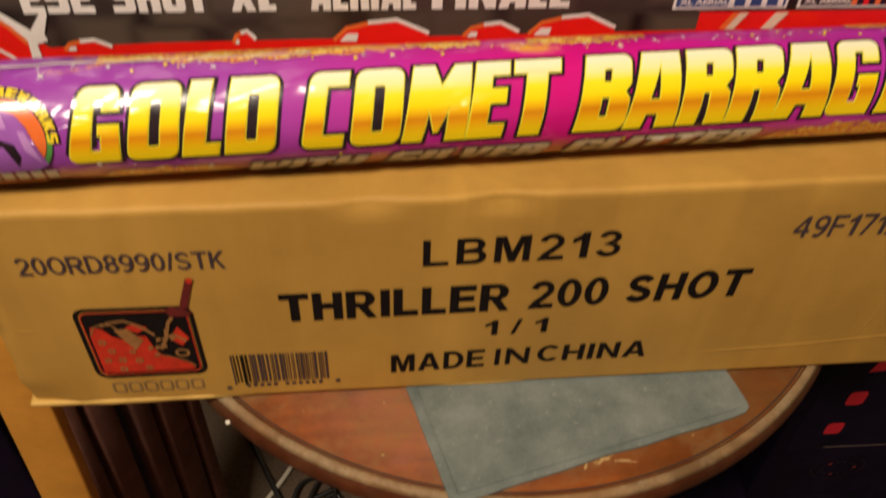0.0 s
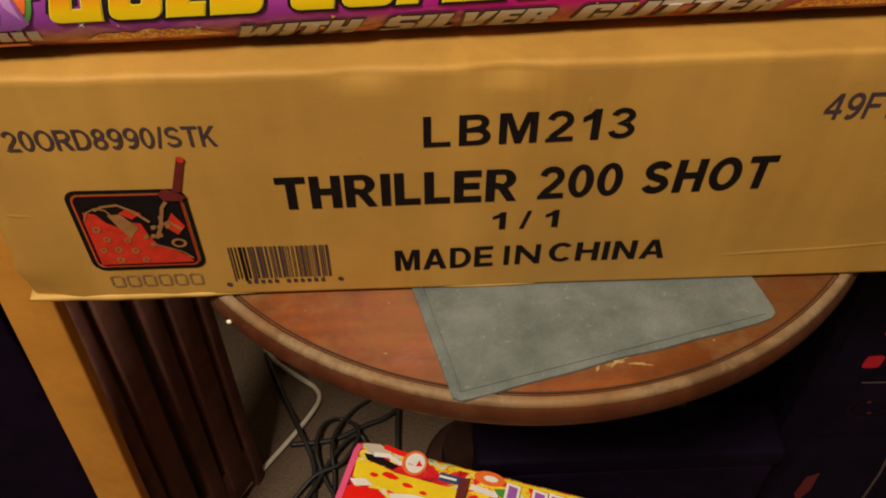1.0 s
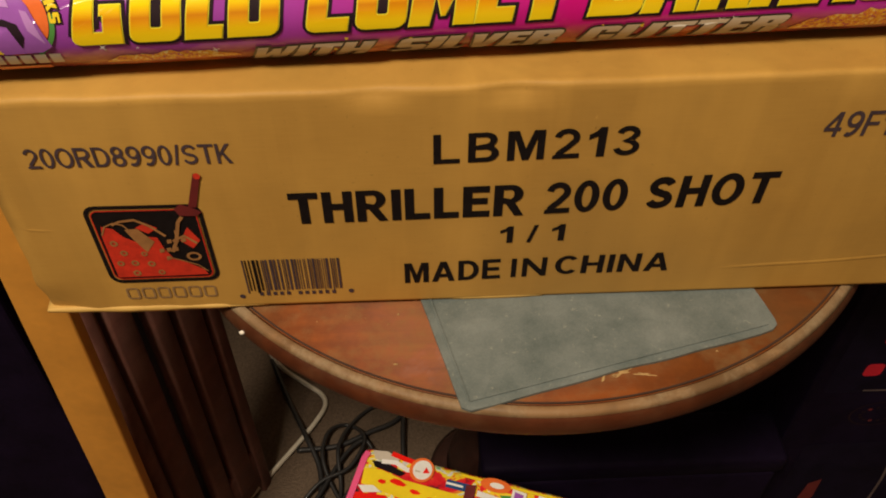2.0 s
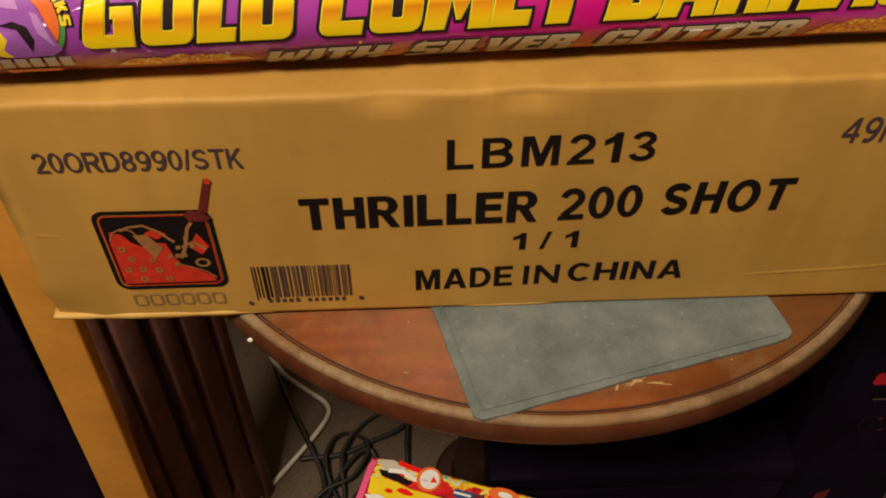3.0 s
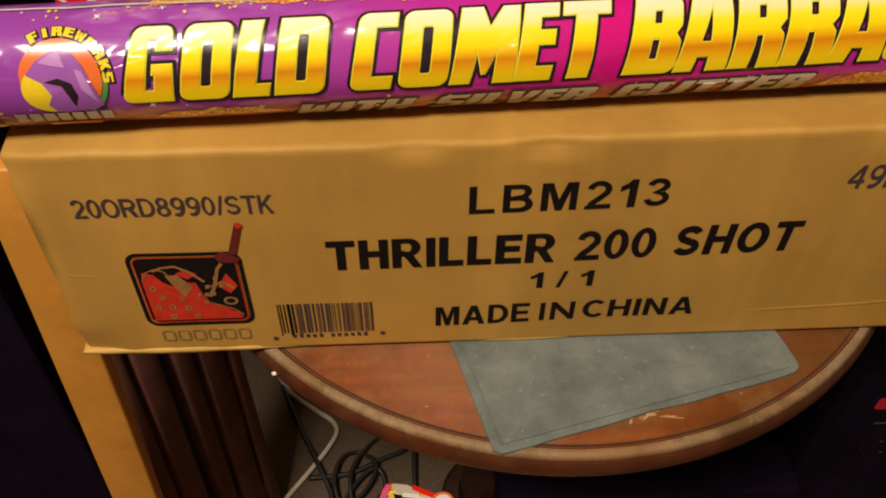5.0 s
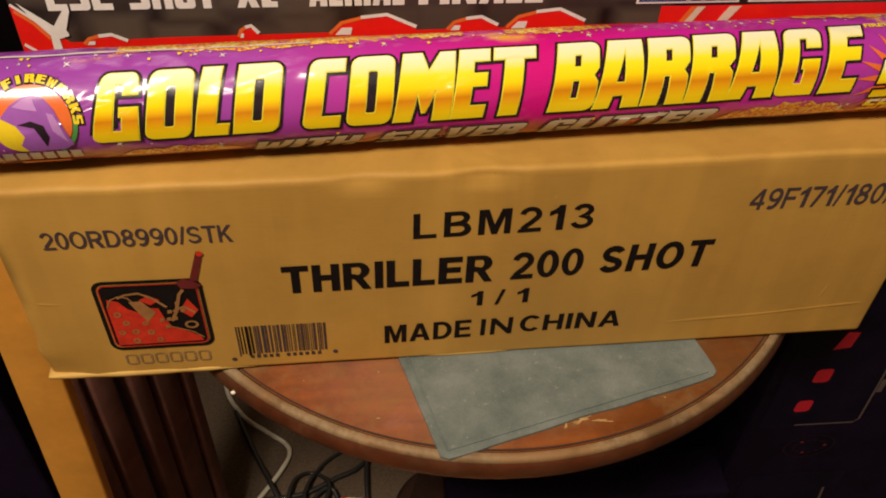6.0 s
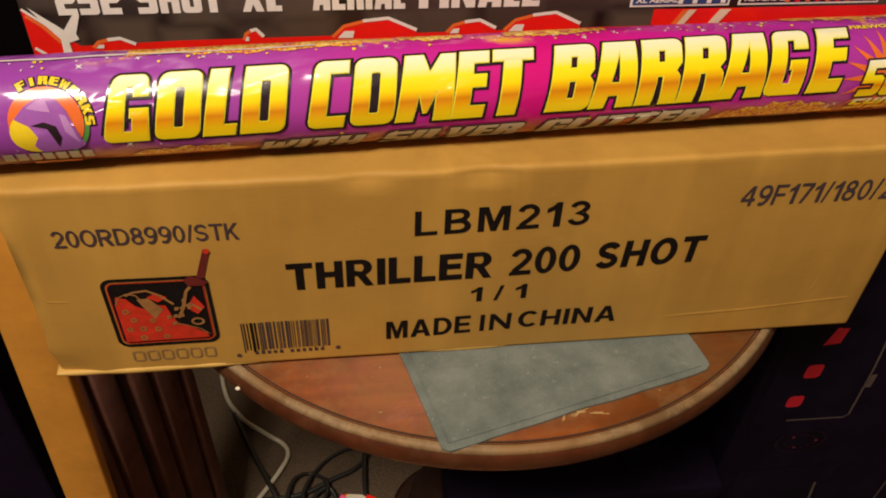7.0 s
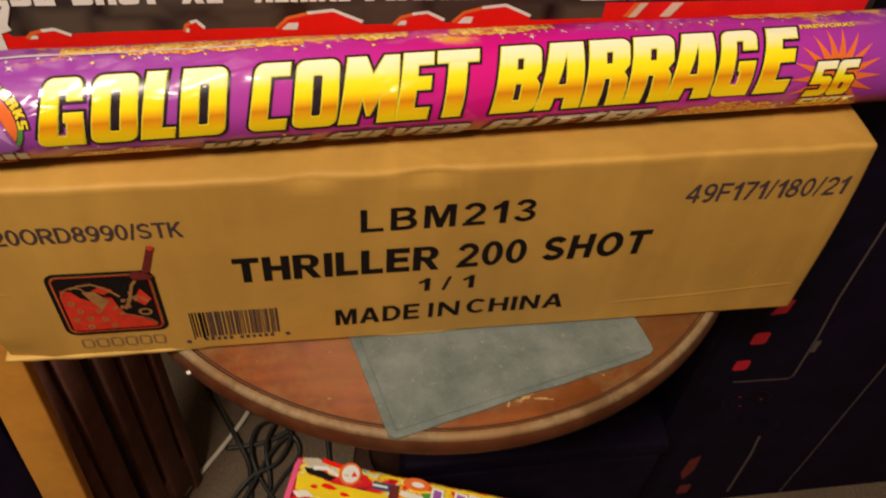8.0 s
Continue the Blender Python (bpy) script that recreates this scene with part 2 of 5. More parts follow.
def slice_bm(bm, axis, places):
    n = Vector((axis == 0, axis == 1, axis == 2))
    for p in places:
        bmesh.ops.bisect_plane(bm, geom=bm.verts[:] + bm.edges[:] + bm.faces[:], plane_co=n * p, plane_no=n)


def lathe(profile, count=96):
    """A closed solid of turning from (radius, height) pairs, first and last on the axis."""
    bm = bmesh.new()
    rings = []
    for r, z in profile:
        if r < 1e-6:
            rings.append([bm.verts.new((0, 0, z))])
        else:
            rings.append([bm.verts.new((r * math.cos(2 * math.pi * k / count), r * math.sin(2 * math.pi * k / count), z)) for k in range(count)])
    for a, b in zip(rings, rings[1:]):
        for k in range(count):
            j = (k + 1) % count
            if len(a) == 1:
                bm.faces.new((a[0], b[k], b[j]))
            elif len(b) == 1:
                bm.faces.new((a[k], b[0], a[j]))
            else:
                bm.faces.new((a[k], b[k], b[j], a[j]))
    bmesh.ops.recalc_face_normals(bm, faces=bm.faces[:])
    return bm


def pipe(points, radius, sides=8, fine=8):
    """A round cable along a smooth line through the points."""
    pts = [Vector(p) for p in points]
    pts = [pts[0] * 2 - pts[1]] + pts + [pts[-1] * 2 - pts[-2]]
    line = []
    for a, b, c, d in zip(pts, pts[1:], pts[2:], pts[3:]):
        for k in range(fine):
            t = k / fine
            line.append(0.5 * (2 * b + (c - a) * t + (2 * a - 5 * b + 4 * c - d) * t * t + (3 * b - a - 3 * c + d) * t ** 3))
    line.append(pts[-2])
    bm = bmesh.new()
    rings = []
    for k, p in enumerate(line):
        along = (line[min(k + 1, len(line) - 1)] - line[max(k - 1, 0)]).normalized()
        side = along.cross(Vector((0, 0, 1)))
        side = side.normalized() if side.length > 1e-4 else Vector((1, 0, 0))
        up = side.cross(along)
        rings.append([bm.verts.new(p + radius * (math.cos(2 * math.pi * s / sides) * side + math.sin(2 * math.pi * s / sides) * up)) for s in range(sides)])
    for a, b in zip(rings, rings[1:]):
        for s in range(sides):
            bm.faces.new((a[s], a[(s + 1) % sides], b[(s + 1) % sides], b[s]))
    bm.faces.new(rings[0])
    bm.faces.new(rings[-1])
    bmesh.ops.recalc_face_normals(bm, faces=bm.faces[:])
    return bm


# Flat shapes lie in x and y, y up, and are then laid on a surface.


def flat_from(curve):
    ob = new("draft", curve)
    me = bpy.data.meshes.new_from_object(ob.evaluated_get(bpy.context.evaluated_depsgraph_get()))
    bm = bmesh.new()
    bm.from_mesh(me)
    bpy.data.objects.remove(ob)
    bpy.data.curves.remove(curve)
    bpy.data.meshes.remove(me)
    bmesh.ops.remove_doubles(bm, verts=bm.verts[:], dist=1e-6)
    return bm


def written(words, bold=0.0, shear=0.0, spacing=1.0):
    c = bpy.data.curves.new("draft", "FONT")
    c.body, c.offset, c.shear, c.space_character, c.fill_mode, c.resolution_u = words, bold, shear, spacing, "FRONT", 4
    return flat_from(c)


def outline(loops, swell=0.0):
    c = bpy.data.curves.new("draft", "CURVE")
    c.dimensions, c.fill_mode, c.offset = "2D", "FRONT", swell
    for loop in loops:
        s = c.splines.new("POLY")
        s.points.add(len(loop) - 1)
        s.use_cyclic_u = True
        for p, (x, y) in zip(s.points, loop):
            p.co = (x, y, 0, 1)
    return flat_from(c)


def bounds(bm):
    xs, ys = [v.co.x for v in bm.verts], [v.co.y for v in bm.verts]
    return min(xs), max(xs), min(ys), max(ys)


def fit_rect(bm, x0, x1, y0, y1):
    a, b, c, d = bounds(bm)
    for v in bm.verts:
        v.co.x = x0 + (v.co.x - a) / (b - a) * (x1 - x0)
        v.co.y = y0 + (v.co.y - c) / (d - c) * (y1 - y0)
    return bm


def rect(x0, x1, y0, y1):
    return [(x0, y0), (x1, y0), (x1, y1), (x0, y1)]


def disc(x, y, rx, ry=None, count=24):
    return [(x + rx * math.cos(2 * math.pi * k / count), y + (ry or rx) * math.sin(2 * math.pi * k / count)) for k in range(count)]


def stroke(points, wide):
    """A band of even width along a broken line."""
    pts = [Vector(p) for p in points]
    left, right = [], []
    for k, p in enumerate(pts):
        d = (pts[min(k + 1, len(pts) - 1)] - pts[max(k - 1, 0)]).normalized()
        n = Vector((-d.y, d.x)) * wide / 2
        left.append(tuple(p + n))
        right.append(tuple(p - n))
    return left + right[::-1]


def rounded(x0, x1, y0, y1, r, count=5):
    loop = []
    for cx, cy, a in ((x1 - r, y0 + r, -90), (x1 - r, y1 - r, 0), (x0 + r, y1 - r, 90), (x0 + r, y0 + r, 180)):
        loop += [(cx + r * math.cos(radians(a + 90 * k / count)), cy + r * math.sin(radians(a + 90 * k / count))) for k in range(count + 1)]
    return loop


def star(x, y, big, small, points, turn=0.0):
    return [(x + (big if k % 2 == 0 else small) * math.cos(turn + math.pi * k / points), y + (big if k % 2 == 0 else small) * math.sin(turn + math.pi * k / points)) for k in range(2 * points)]


# Block capitals on a field ten high: width, then loops.
def turn_in(cx, cy, r, a):
    """A quarter round from the angle a on."""
    return [(cx + r * math.cos(radians(a + 22.5 * k)), cy + r * math.sin(radians(a + 22.5 * k))) for k in range(5)]


SLOT = turn_in(3.4, 2.3, 0.25, -90) + turn_in(3.4, 7.4, 0.25, 0) + turn_in(2.7, 7.4, 0.25, 90) + turn_in(2.7, 2.3, 0.25, 180)
LOW_L, HIGH_L, LOW_R, HIGH_R = turn_in(1.3, 1.3, 1.3, 180), turn_in(1.3, 8.7, 1.3, 90), turn_in(4.7, 1.3, 1.3, -90), turn_in(4.7, 8.7, 1.3, 0)
BLOCK = {
    "G": (6, [LOW_L + [(6, 0), (6, 5.2), (3.2, 5.2), (3.2, 3.8), (3.6, 3.8), (3.6, 1.9), (2.6, 1.9), (2.6, 8.1), (3.6, 8.1), (3.6, 6.7), (6, 6.7)] + HIGH_R + HIGH_L]),
    "O": (6, [LOW_R + HIGH_R + HIGH_L + LOW_L, SLOT]),
    "L": (4.3, [[(0, 0), (4.3, 0), (4.3, 2.0), (2.6, 2.0), (2.6, 10), (0, 10)]]),
    "D": (6, [[(0, 0)] + LOW_R + HIGH_R + [(0, 10)], SLOT]),
    "C": (5.2, [[(5.2, 0), (5.2, 2.0), (2.5, 2.0), (2.5, 7.9), (5.2, 7.9), (5.2, 10)] + HIGH_L + LOW_L]),
    "M": (7, [[(0, 0), (2.3, 0), (2.5, 3.9), (3.3, 1.3), (3.8, 1.3), (4.6, 3.9), (4.7, 0), (7, 0), (7, 10), (4.9, 10), (3.6, 7.4), (2.6, 10), (0, 10)]]),
    "E": (4.8, [[(0, 0), (4.8, 0), (4.8, 2.1), (2.5, 2.1), (2.5, 4.6), (4.6, 4.6), (4.6, 6.5), (2.5, 6.5), (2.5, 8.0), (4.8, 8.0), (4.8, 10), (0, 10)]]),
    "F": (4.8, [[(0, 0), (2.5, 0), (2.5, 4.1), (4.4, 4.1), (4.4, 6.1), (2.5, 6.1), (2.5, 7.9), (4.8, 7.9), (4.8, 10), (0, 10)]]),
    "T": (5.5, [[(1.5, 0), (4, 0), (4, 8.0), (5.5, 8.0), (5.5, 10), (0, 10), (0, 8.0), (1.5, 8.0)]]),
    "B": (6, [[(0, 0)] + LOW_R + [(6, 4.2), (5.4, 5.1), (6, 6)] + HIGH_R + [(0, 10)], rect(2.6, 3.4, 2.1, 4.4), rect(2.6, 3.4, 6.4, 7.9)]),
    "A": (6.4, [[(0, 0), (2.3, 0), (2.6, 1.9), (3.9, 1.9), (3.9, 0), (6.4, 0), (6.4, 10), (1.7, 10)], [(2.85, 3.9), (3.9, 3.9), (3.9, 7.8)]]),
    "W": (8, [[(1.0, 0), (3.2, 0), (4.0, 4.6), (4.6, 0), (6.8, 0), (8, 10), (5.9, 10), (5.5, 4.2), (4.9, 9), (3.3, 9), (2.5, 4.2), (2.2, 10), (0, 10)]]),
    "V": (6.2, [[(2.0, 0), (4.4, 0), (6.2, 10), (3.8, 10), (3.1, 3.6), (2.5, 10), (0, 10)]]),
    "K": (6, [[(0, 0), (2.4, 0), (2.4, 3.6), (3.6, 0), (6, 0), (4.4, 5), (6, 10), (3.6, 10), (2.4, 6.6), (2.4, 10), (0, 10)]]),
    "R": (6, [[(0, 0), (2.5, 0), (2.6, 4.2), (3.3, 4.2), (3.5, 0), (6.1, 0), (5.9, 4.2), (5.3, 5), (6, 6)] + HIGH_R + [(0, 10)], rect(2.6, 3.4, 6.3, 7.9)]),
    "S": (6, [[(0, 0)] + LOW_R + [(6, 5), (5, 6), (2.5, 6), (2.5, 7.9), (5.8, 7.9), (5.8, 10)] + HIGH_L + [(0, 4.9), (1, 3.9), (3.5, 3.9), (3.5, 2.2), (0, 2.2)]]),
    "5": (6, [[(0, 0)] + LOW_R + [(6, 5), (5, 6), (2.5, 6), (2.5, 7.9), (6, 7.9), (6, 10), (0, 10), (0, 3.9), (3.5, 3.9), (3.5, 2.2), (0, 2.2)]]),
    "6": (6, [LOW_R + [(6, 5), (5, 6), (2.5, 6), (2.5, 7.9), (5.8, 7.9), (5.8, 10)] + HIGH_L + LOW_L, rect(2.5, 3.5, 2.2, 4)]),
    "2": (6, [[(0, 0), (6, 0), (6, 2.2), (2.5, 2.2), (2.5, 3.9), (5, 3.9), (6, 4.9)] + HIGH_R + [(0.2, 10), (0.2, 7.9), (3.5, 7.9), (3.5, 6), (1, 6), (0, 5)]]),
    "H": (6, [[(0, 0), (2.4, 0), (2.4, 3.9), (3.6, 3.9), (3.6, 0), (6, 0), (6, 10), (3.6, 10), (3.6, 6.1), (2.4, 6.1), (2.4, 10), (0, 10)]]),
    "X": (6, [[(0, 0), (2.2, 0), (3, 2.6), (3.8, 0), (6, 0), (4.5, 5), (6, 10), (3.8, 10), (3, 7.4), (2.2, 10), (0, 10), (1.5, 5)]]),
    "I": (2.5, [rect(0, 2.5, 0, 10)]),
    "N": (6.4, [[(0, 0), (2.2, 0), (2.2, 5.5), (4, 0), (6.4, 0), (6.4, 10), (4.2, 10), (4.2, 4.5), (2.4, 10), (0, 10)]]),
}


def letter_row(words, x0, x1, gap=0.45, blank=2.6):
    """Each letter's loops, left edge and scale, for a row of block capitals ten high between x0 and x1."""
    wide = sum(BLOCK[c][0] + gap if c != " " else blank for c in words) - gap
    k, x, out = (x1 - x0) / wide, x0, []
    for c in words:
        if c != " ":
            out.append((BLOCK[c][1], x, k))
        x += (BLOCK[c][0] + gap if c != " " else blank) * k
    return out

# ---- the room ----
Z0 = 0.55  # underside of the carton
W, H, D = 0.5505, 0.153, 0.31  # the carton


def slab(name, x0, x1, y0, y1, z0, z1, material, label):
    ob = part(name, box_bm(x0, x1, y0, y1, z0, z1), material, None, label)
    return tagged(ob, kind="structure", category=name.split("_")[0])


slab("floor", -2.1, 2.3, -2.1, 1.9, -0.1, 0.0, CARPET, "worn brown short-pile carpet floor")
# Ceiling and walls are unseen; their pale paint is there to bounce fill light.
slab("ceiling", -2.1, 2.3, -2.1, 1.9, 2.45, 2.55, BOUNCE_CEILPAINT, "plain unseen ceiling, painted pale to bounce light")
slab("wall_north", -2.0, 2.2, 1.8, 1.9, 0.0, 2.45, BOUNCE_WALLPAINT, "plain unseen wall, painted beige to bounce light")
slab("wall_south", -2.0, 2.2, -2.1, -2.0, 0.0, 2.45, BOUNCE_WALLPAINT, "plain unseen wall, painted beige to bounce light")
slab("wall_west", -2.1, -2.0, -2.1, 1.9, 0.0, 2.45, BOUNCE_WALLPAINT, "plain unseen wall, painted beige to bounce light")
slab("wall_east", 2.2, 2.3, -2.1, 1.9, 0.0, 2.45, BOUNCE_WALLPAINT, "plain unseen wall, painted beige to bounce light")

# ---- the round table ----
table = thing("side_table", "round dark red wooden pedestal side table, scuffed and dusty", "table", at=(0.3005, 0.1775, 0))
TOP = Z0 - 0.006
part("tabletop", lathe([(0, TOP), (0.12, TOP), (0.2528, TOP), (0.2530, TOP - 0.0012), (0.2541, TOP - 0.0012), (0.2544, TOP - 0.0002), (0.2556, TOP - 0.0010), (0.2526, TOP - 0.0245), (0, TOP - 0.0245)], 160), WOOD_TOP, table, "red-brown varnished round top with dull scuffs", True)
part("rim", lathe([(0.2544, TOP - 0.0012), (0.2546, TOP + 0.0006), (0.2560, TOP + 0.0011), (0.2588, TOP + 0.0002), (0.2616, TOP - 0.0026), (0.2634, TOP - 0.0066), (0.2639, TOP - 0.0110), (0.2631, TOP - 0.0158), (0.2606, TOP - 0.0206), (0.2566, TOP - 0.0238), (0.2496, TOP - 0.0252), (0.2476, TOP - 0.0240), (0.2544, TOP - 0.0012)], 160), WOOD_RIM_SHADED, table, "rounded worn rim, varnish painted darker for its shaded flank, paler where rubbed off", True)
part("groove", lathe([(0.2522, TOP - 0.0004), (0.2522, TOP + 0.0003), (0.2533, TOP + 0.0003), (0.2533, TOP - 0.0004), (0.2522, TOP - 0.0004)], 160), GROOVE, table, "dark inlaid ring")
part("worn_lit_band", lathe([(0.2550, TOP + 0.0006), (0.2560, TOP + 0.0014), (0.2590, TOP + 0.0005), (0.2614, TOP - 0.0018), (0.2606, TOP - 0.0024), (0.2550, TOP + 0.0006)], 160), WOOD_WORN_LIT, table, "pale rubbed band along the rim, with the rim's highlight painted in", True)
part("pedestal", lathe([(0, 0.03), (0.050, 0.03), (0.046, 0.06), (0.030, 0.10), (0.024, 0.16), (0.030, 0.22), (0.032, 0.27), (0.027, 0.33), (0.024, 0.42), (0.034, 0.47), (0.060, 0.502), (0.075, 0.5225), (0, 0.5225)], 40), WOOD_PEDESTAL, table, "turned dark wooden column", True)
part("foot", lathe([(0, 0), (0.068, 0), (0.071, 0.008), (0.064, 0.015), (0.05, 0.020), (0, 0.034)], 48), WOOD_PEDESTAL, table, "", True)
chip = bmesh.new()
bmesh.ops.create_icosphere(chip, subdivisions=2, radius=0.0024)
for v in chip.verts:
    v.co = Vector((v.co.x * 1.0, v.co.y * 0.7, v.co.z * 0.8)) * (0.8 + 0.4 * noise.noise(v.co * 900)) + Vector((-0.1875, -0.1864, TOP - 0.0110))
part("chipped_spot", chip, CHIP, table, "small white chip on the rim", True)

# pale scrapes where the varnish is rubbed through
SCRAPE = plain("rubbed_bare_wood", (0.42, 0.26, 0.10), 0.6, 300, 0.35)


def scrape(x, y, long, wide, turn, seed):
    """A thin ragged patch lying on the top, given in the place's x and y."""
    rnd = random.Random(seed)
    bm = bmesh.new()
    ring = []
    for k in range(26):
        a = 2 * math.pi * k / 26
        f = rnd.uniform(0.35, 1.25)
        px, py = long * f * math.cos(a), wide * f * math.sin(a)
        c, d = math.cos(radians(turn)), math.sin(radians(turn))
        ring.append(bm.verts.new((x - 0.3005 + px * c - py * d, y - 0.1775 + px * d + py * c, TOP + 0.00025)))
    mid = bm.verts.new((x - 0.3005, y - 0.1775, TOP + 0.0003))
    for a, b in zip(ring, ring[1:] + ring[:1]):
        bm.faces.new((a, b, mid))
    part("scrape_mark", bm, SCRAPE, table, "pale scrape in the varnish")


for x, y, long, wide, turn, seed in ((0.336, -0.0570, 0.0075, 0.0016, 20, 1), (0.349, -0.0585, 0.0060, 0.0012, -10, 2), (0.325, -0.0600, 0.0030, 0.0010, 70, 3), (0.318, -0.0565, 0.0026, 0.0008, 80, 9), (0.288, -0.0665, 0.0050, 0.0012, 15, 4), (0.270, -0.0690, 0.0040, 0.0009, -5, 5), (0.207, -0.0450, 0.0016, 0.0007, 10, 6), (0.209, -0.0080, 0.0012, 0.0009, 40, 7), (0.395, -0.0440, 0.0010, 0.0006, 0, 8)):
    scrape(x, y, long, wide, turn, seed)

# dried splashes and crumbs on the top
spots = bmesh.new()
for k in range(44):
    a, r = random.uniform(3.5, 5.9), 0.238 * math.sqrt(random.uniform(0.35, 1))
    bmesh.ops.create_icosphere(spots, subdivisions=1, radius=random.uniform(0.0002, 0.0006), matrix=Matrix.Translation((r * math.cos(a), r * math.sin(a), TOP + 0.0001)) @ Matrix.Diagonal((random.uniform(0.7, 2.0), 1, 0.35, 1)))
tagged(part("crumbs", spots, INK_TAN, table, "pale crumbs and dust specks"), kind="stuff")

# ---- vinyl pad under the carton ----
pad = thing("vinyl_pad", "grey-green vinyl mat with stitched edges, lying on the table", "mat", at=(0.244, -0.0800, 0), turn=14.0)
PADTOP = TOP + 0.0026


def pad_bm(x0, x1, y0, y1, z0, z1, soft):
    bm = outline([[(x0 + 0.004, y0), (x1 - 0.014, y0 + 0.0012), (x1 - 0.005, y0 + 0.0022), (x1 - 0.001, y0 + 0.005), (x1, y0 + 0.009), (x1 + 0.001, y1), (x0 - 0.001, y1), (x0, y0 + 0.003)]])
    ext = bmesh.ops.extrude_face_region(bm, geom=bm.faces[:])
    for v in ext["geom"]:
        if isinstance(v, bmesh.types.BMVert):
            v.co.z = z1 - z0
    slice_bm(bm, 0, [x0 + (x1 - x0) * k / 24 for k in range(1, 24)])
    slice_bm(bm, 1, [y0 + (y1 - y0) * k / 16 for k in range(1, 16)])
    for v in bm.verts:
        e = min(v.co.x - x0, x1 - v.co.x, v.co.y - y0)
        v.co.z += z0 + 0.0004 * noise.noise(Vector((v.co.x * 40, v.co.y * 40, 3)))
        v.co.x += 0.0010 * noise.noise(Vector((v.co.y * 30, v.co.x * 8, 1)))
        v.co.y += 0.0020 * noise.noise(Vector((v.co.x * 26, v.co.y * 8, 7)))
    bmesh.ops.recalc_face_normals(bm, faces=bm.faces[:])
    return bm


part("sheet", pad_bm(0, 0.1998, 0, 0.155, TOP + 0.0004, PADTOP - 0.0004, 0.0008), VINYL, pad)


def raise_bm(bm, z):
    for v in bm.verts:
        v.co.z = z
    ext = bmesh.ops.extrude_face_region(bm, geom=bm.faces[:])
    for v in ext["geom"]:
        if isinstance(v, bmesh.types.BMVert):
            v.co.z += 0.0004
    bmesh.ops.recalc_face_normals(bm, faces=bm.faces[:])
    return bm


part("stitching", raise_bm(outline([stroke([(0.0048, 0.150), (0.0050, 0.0052)], 0.0010)]), PADTOP + 0.0001), VINYL, pad, "pressed seam along the edge")
part("stitching", raise_bm(outline([stroke([(0.0050, 0.0052), (0.1930, 0.0060)], 0.0010)]), PADTOP + 0.0001), VINYL, pad)

# ---- the carton ----
carton = thing("shipping_carton", "brown corrugated cardboard shipping carton with black print and crushed corner", "carton", at=(0, 0, Z0))


def face_y(x, z):
    """How the front face bows and buckles."""
    mid = math.sin(math.pi * min(max(x / W, 0), 1)) * math.sin(math.pi * min(max(z / H, 0), 1))
    return -0.0012 * mid + 0.0005 * noise.noise(Vector((x * 11, z * 17, 2.0)))


def dents(co):
    x, z = co.x, co.z
    d = Vector((0, 0, 0))
    for cx, cz, rx, rz, deep in ((0.203, 0.1510, 0.012, 0.0045, 0.0040), (0.272, 0.1500, 0.014, 0.0050, 0.0042), (0.440, 0.151, 0.02, 0.006, 0.0015), (0.0, 0.153, 0.02, 0.02, 0.004)):
        f = math.exp(-((x - cx) / rx) ** 2 - ((z - cz) / rz) ** 2)
        d += Vector((0, deep * f, -0.5 * deep * f if cz > 0.1 else 0))
    if x < 0.002:
        d.x += 0.004 * math.exp(-((z - 0.09) / 0.035) ** 2) + 0.0022 * noise.noise(Vector((0.0, 1.0, z * 60)))
    if x < 0.03 and z < 0.02:
        d.y += 0.004 * (1 - x / 0.03) * (1 - z / 0.02)
    return d


body = box_bm(0, W, 0, D, -0.0034, H, 0.0024, 2)
slice_bm(body, 0, [0.012 + (W - 0.024) * k / 60 for k in range(61)])
slice_bm(body, 2, [0.000, 0.003] + [0.005 + (H - 0.010) * k / 26 for k in range(27)])
slice_bm(body, 1, [0.005, 0.02, 0.05, 0.1, 0.2])
for v in body.verts:
    co = v.co.copy()
    if co.y < 0.03:
        k = 1 - co.y / 0.03
        v.co.y += face_y(co.x, co.z) * k
        v.co += dents(co) * k
        swell = max(0.0, min(1.0, co.z / H)) ** 6
        v.co.z += (0.0063 * max(0.0, (co.x - 0.20) / 0.35) - 0.0012 * max(0.0, 1 - co.x / 0.2)) * swell * k
        v.co.x -= 0.0068 * max(0.0, min(1.0, co.z / H)) ** 3 * max(0.0, (co.x - 0.50) / 0.05) * k
    v.co.z += (0.0012 * noise.noise(Vector((co.x * 20, co.y * 20, 5))) if co.z > H - 0.002 and co.y > 0.006 else 0)
    if co.z > H - 0.006 and co.y < 0.01:
        v.co.z += 0.0010 * noise.noise(Vector((co.x * 35, 0, 9)))
part("body", body, KRAFT, carton, "", True)


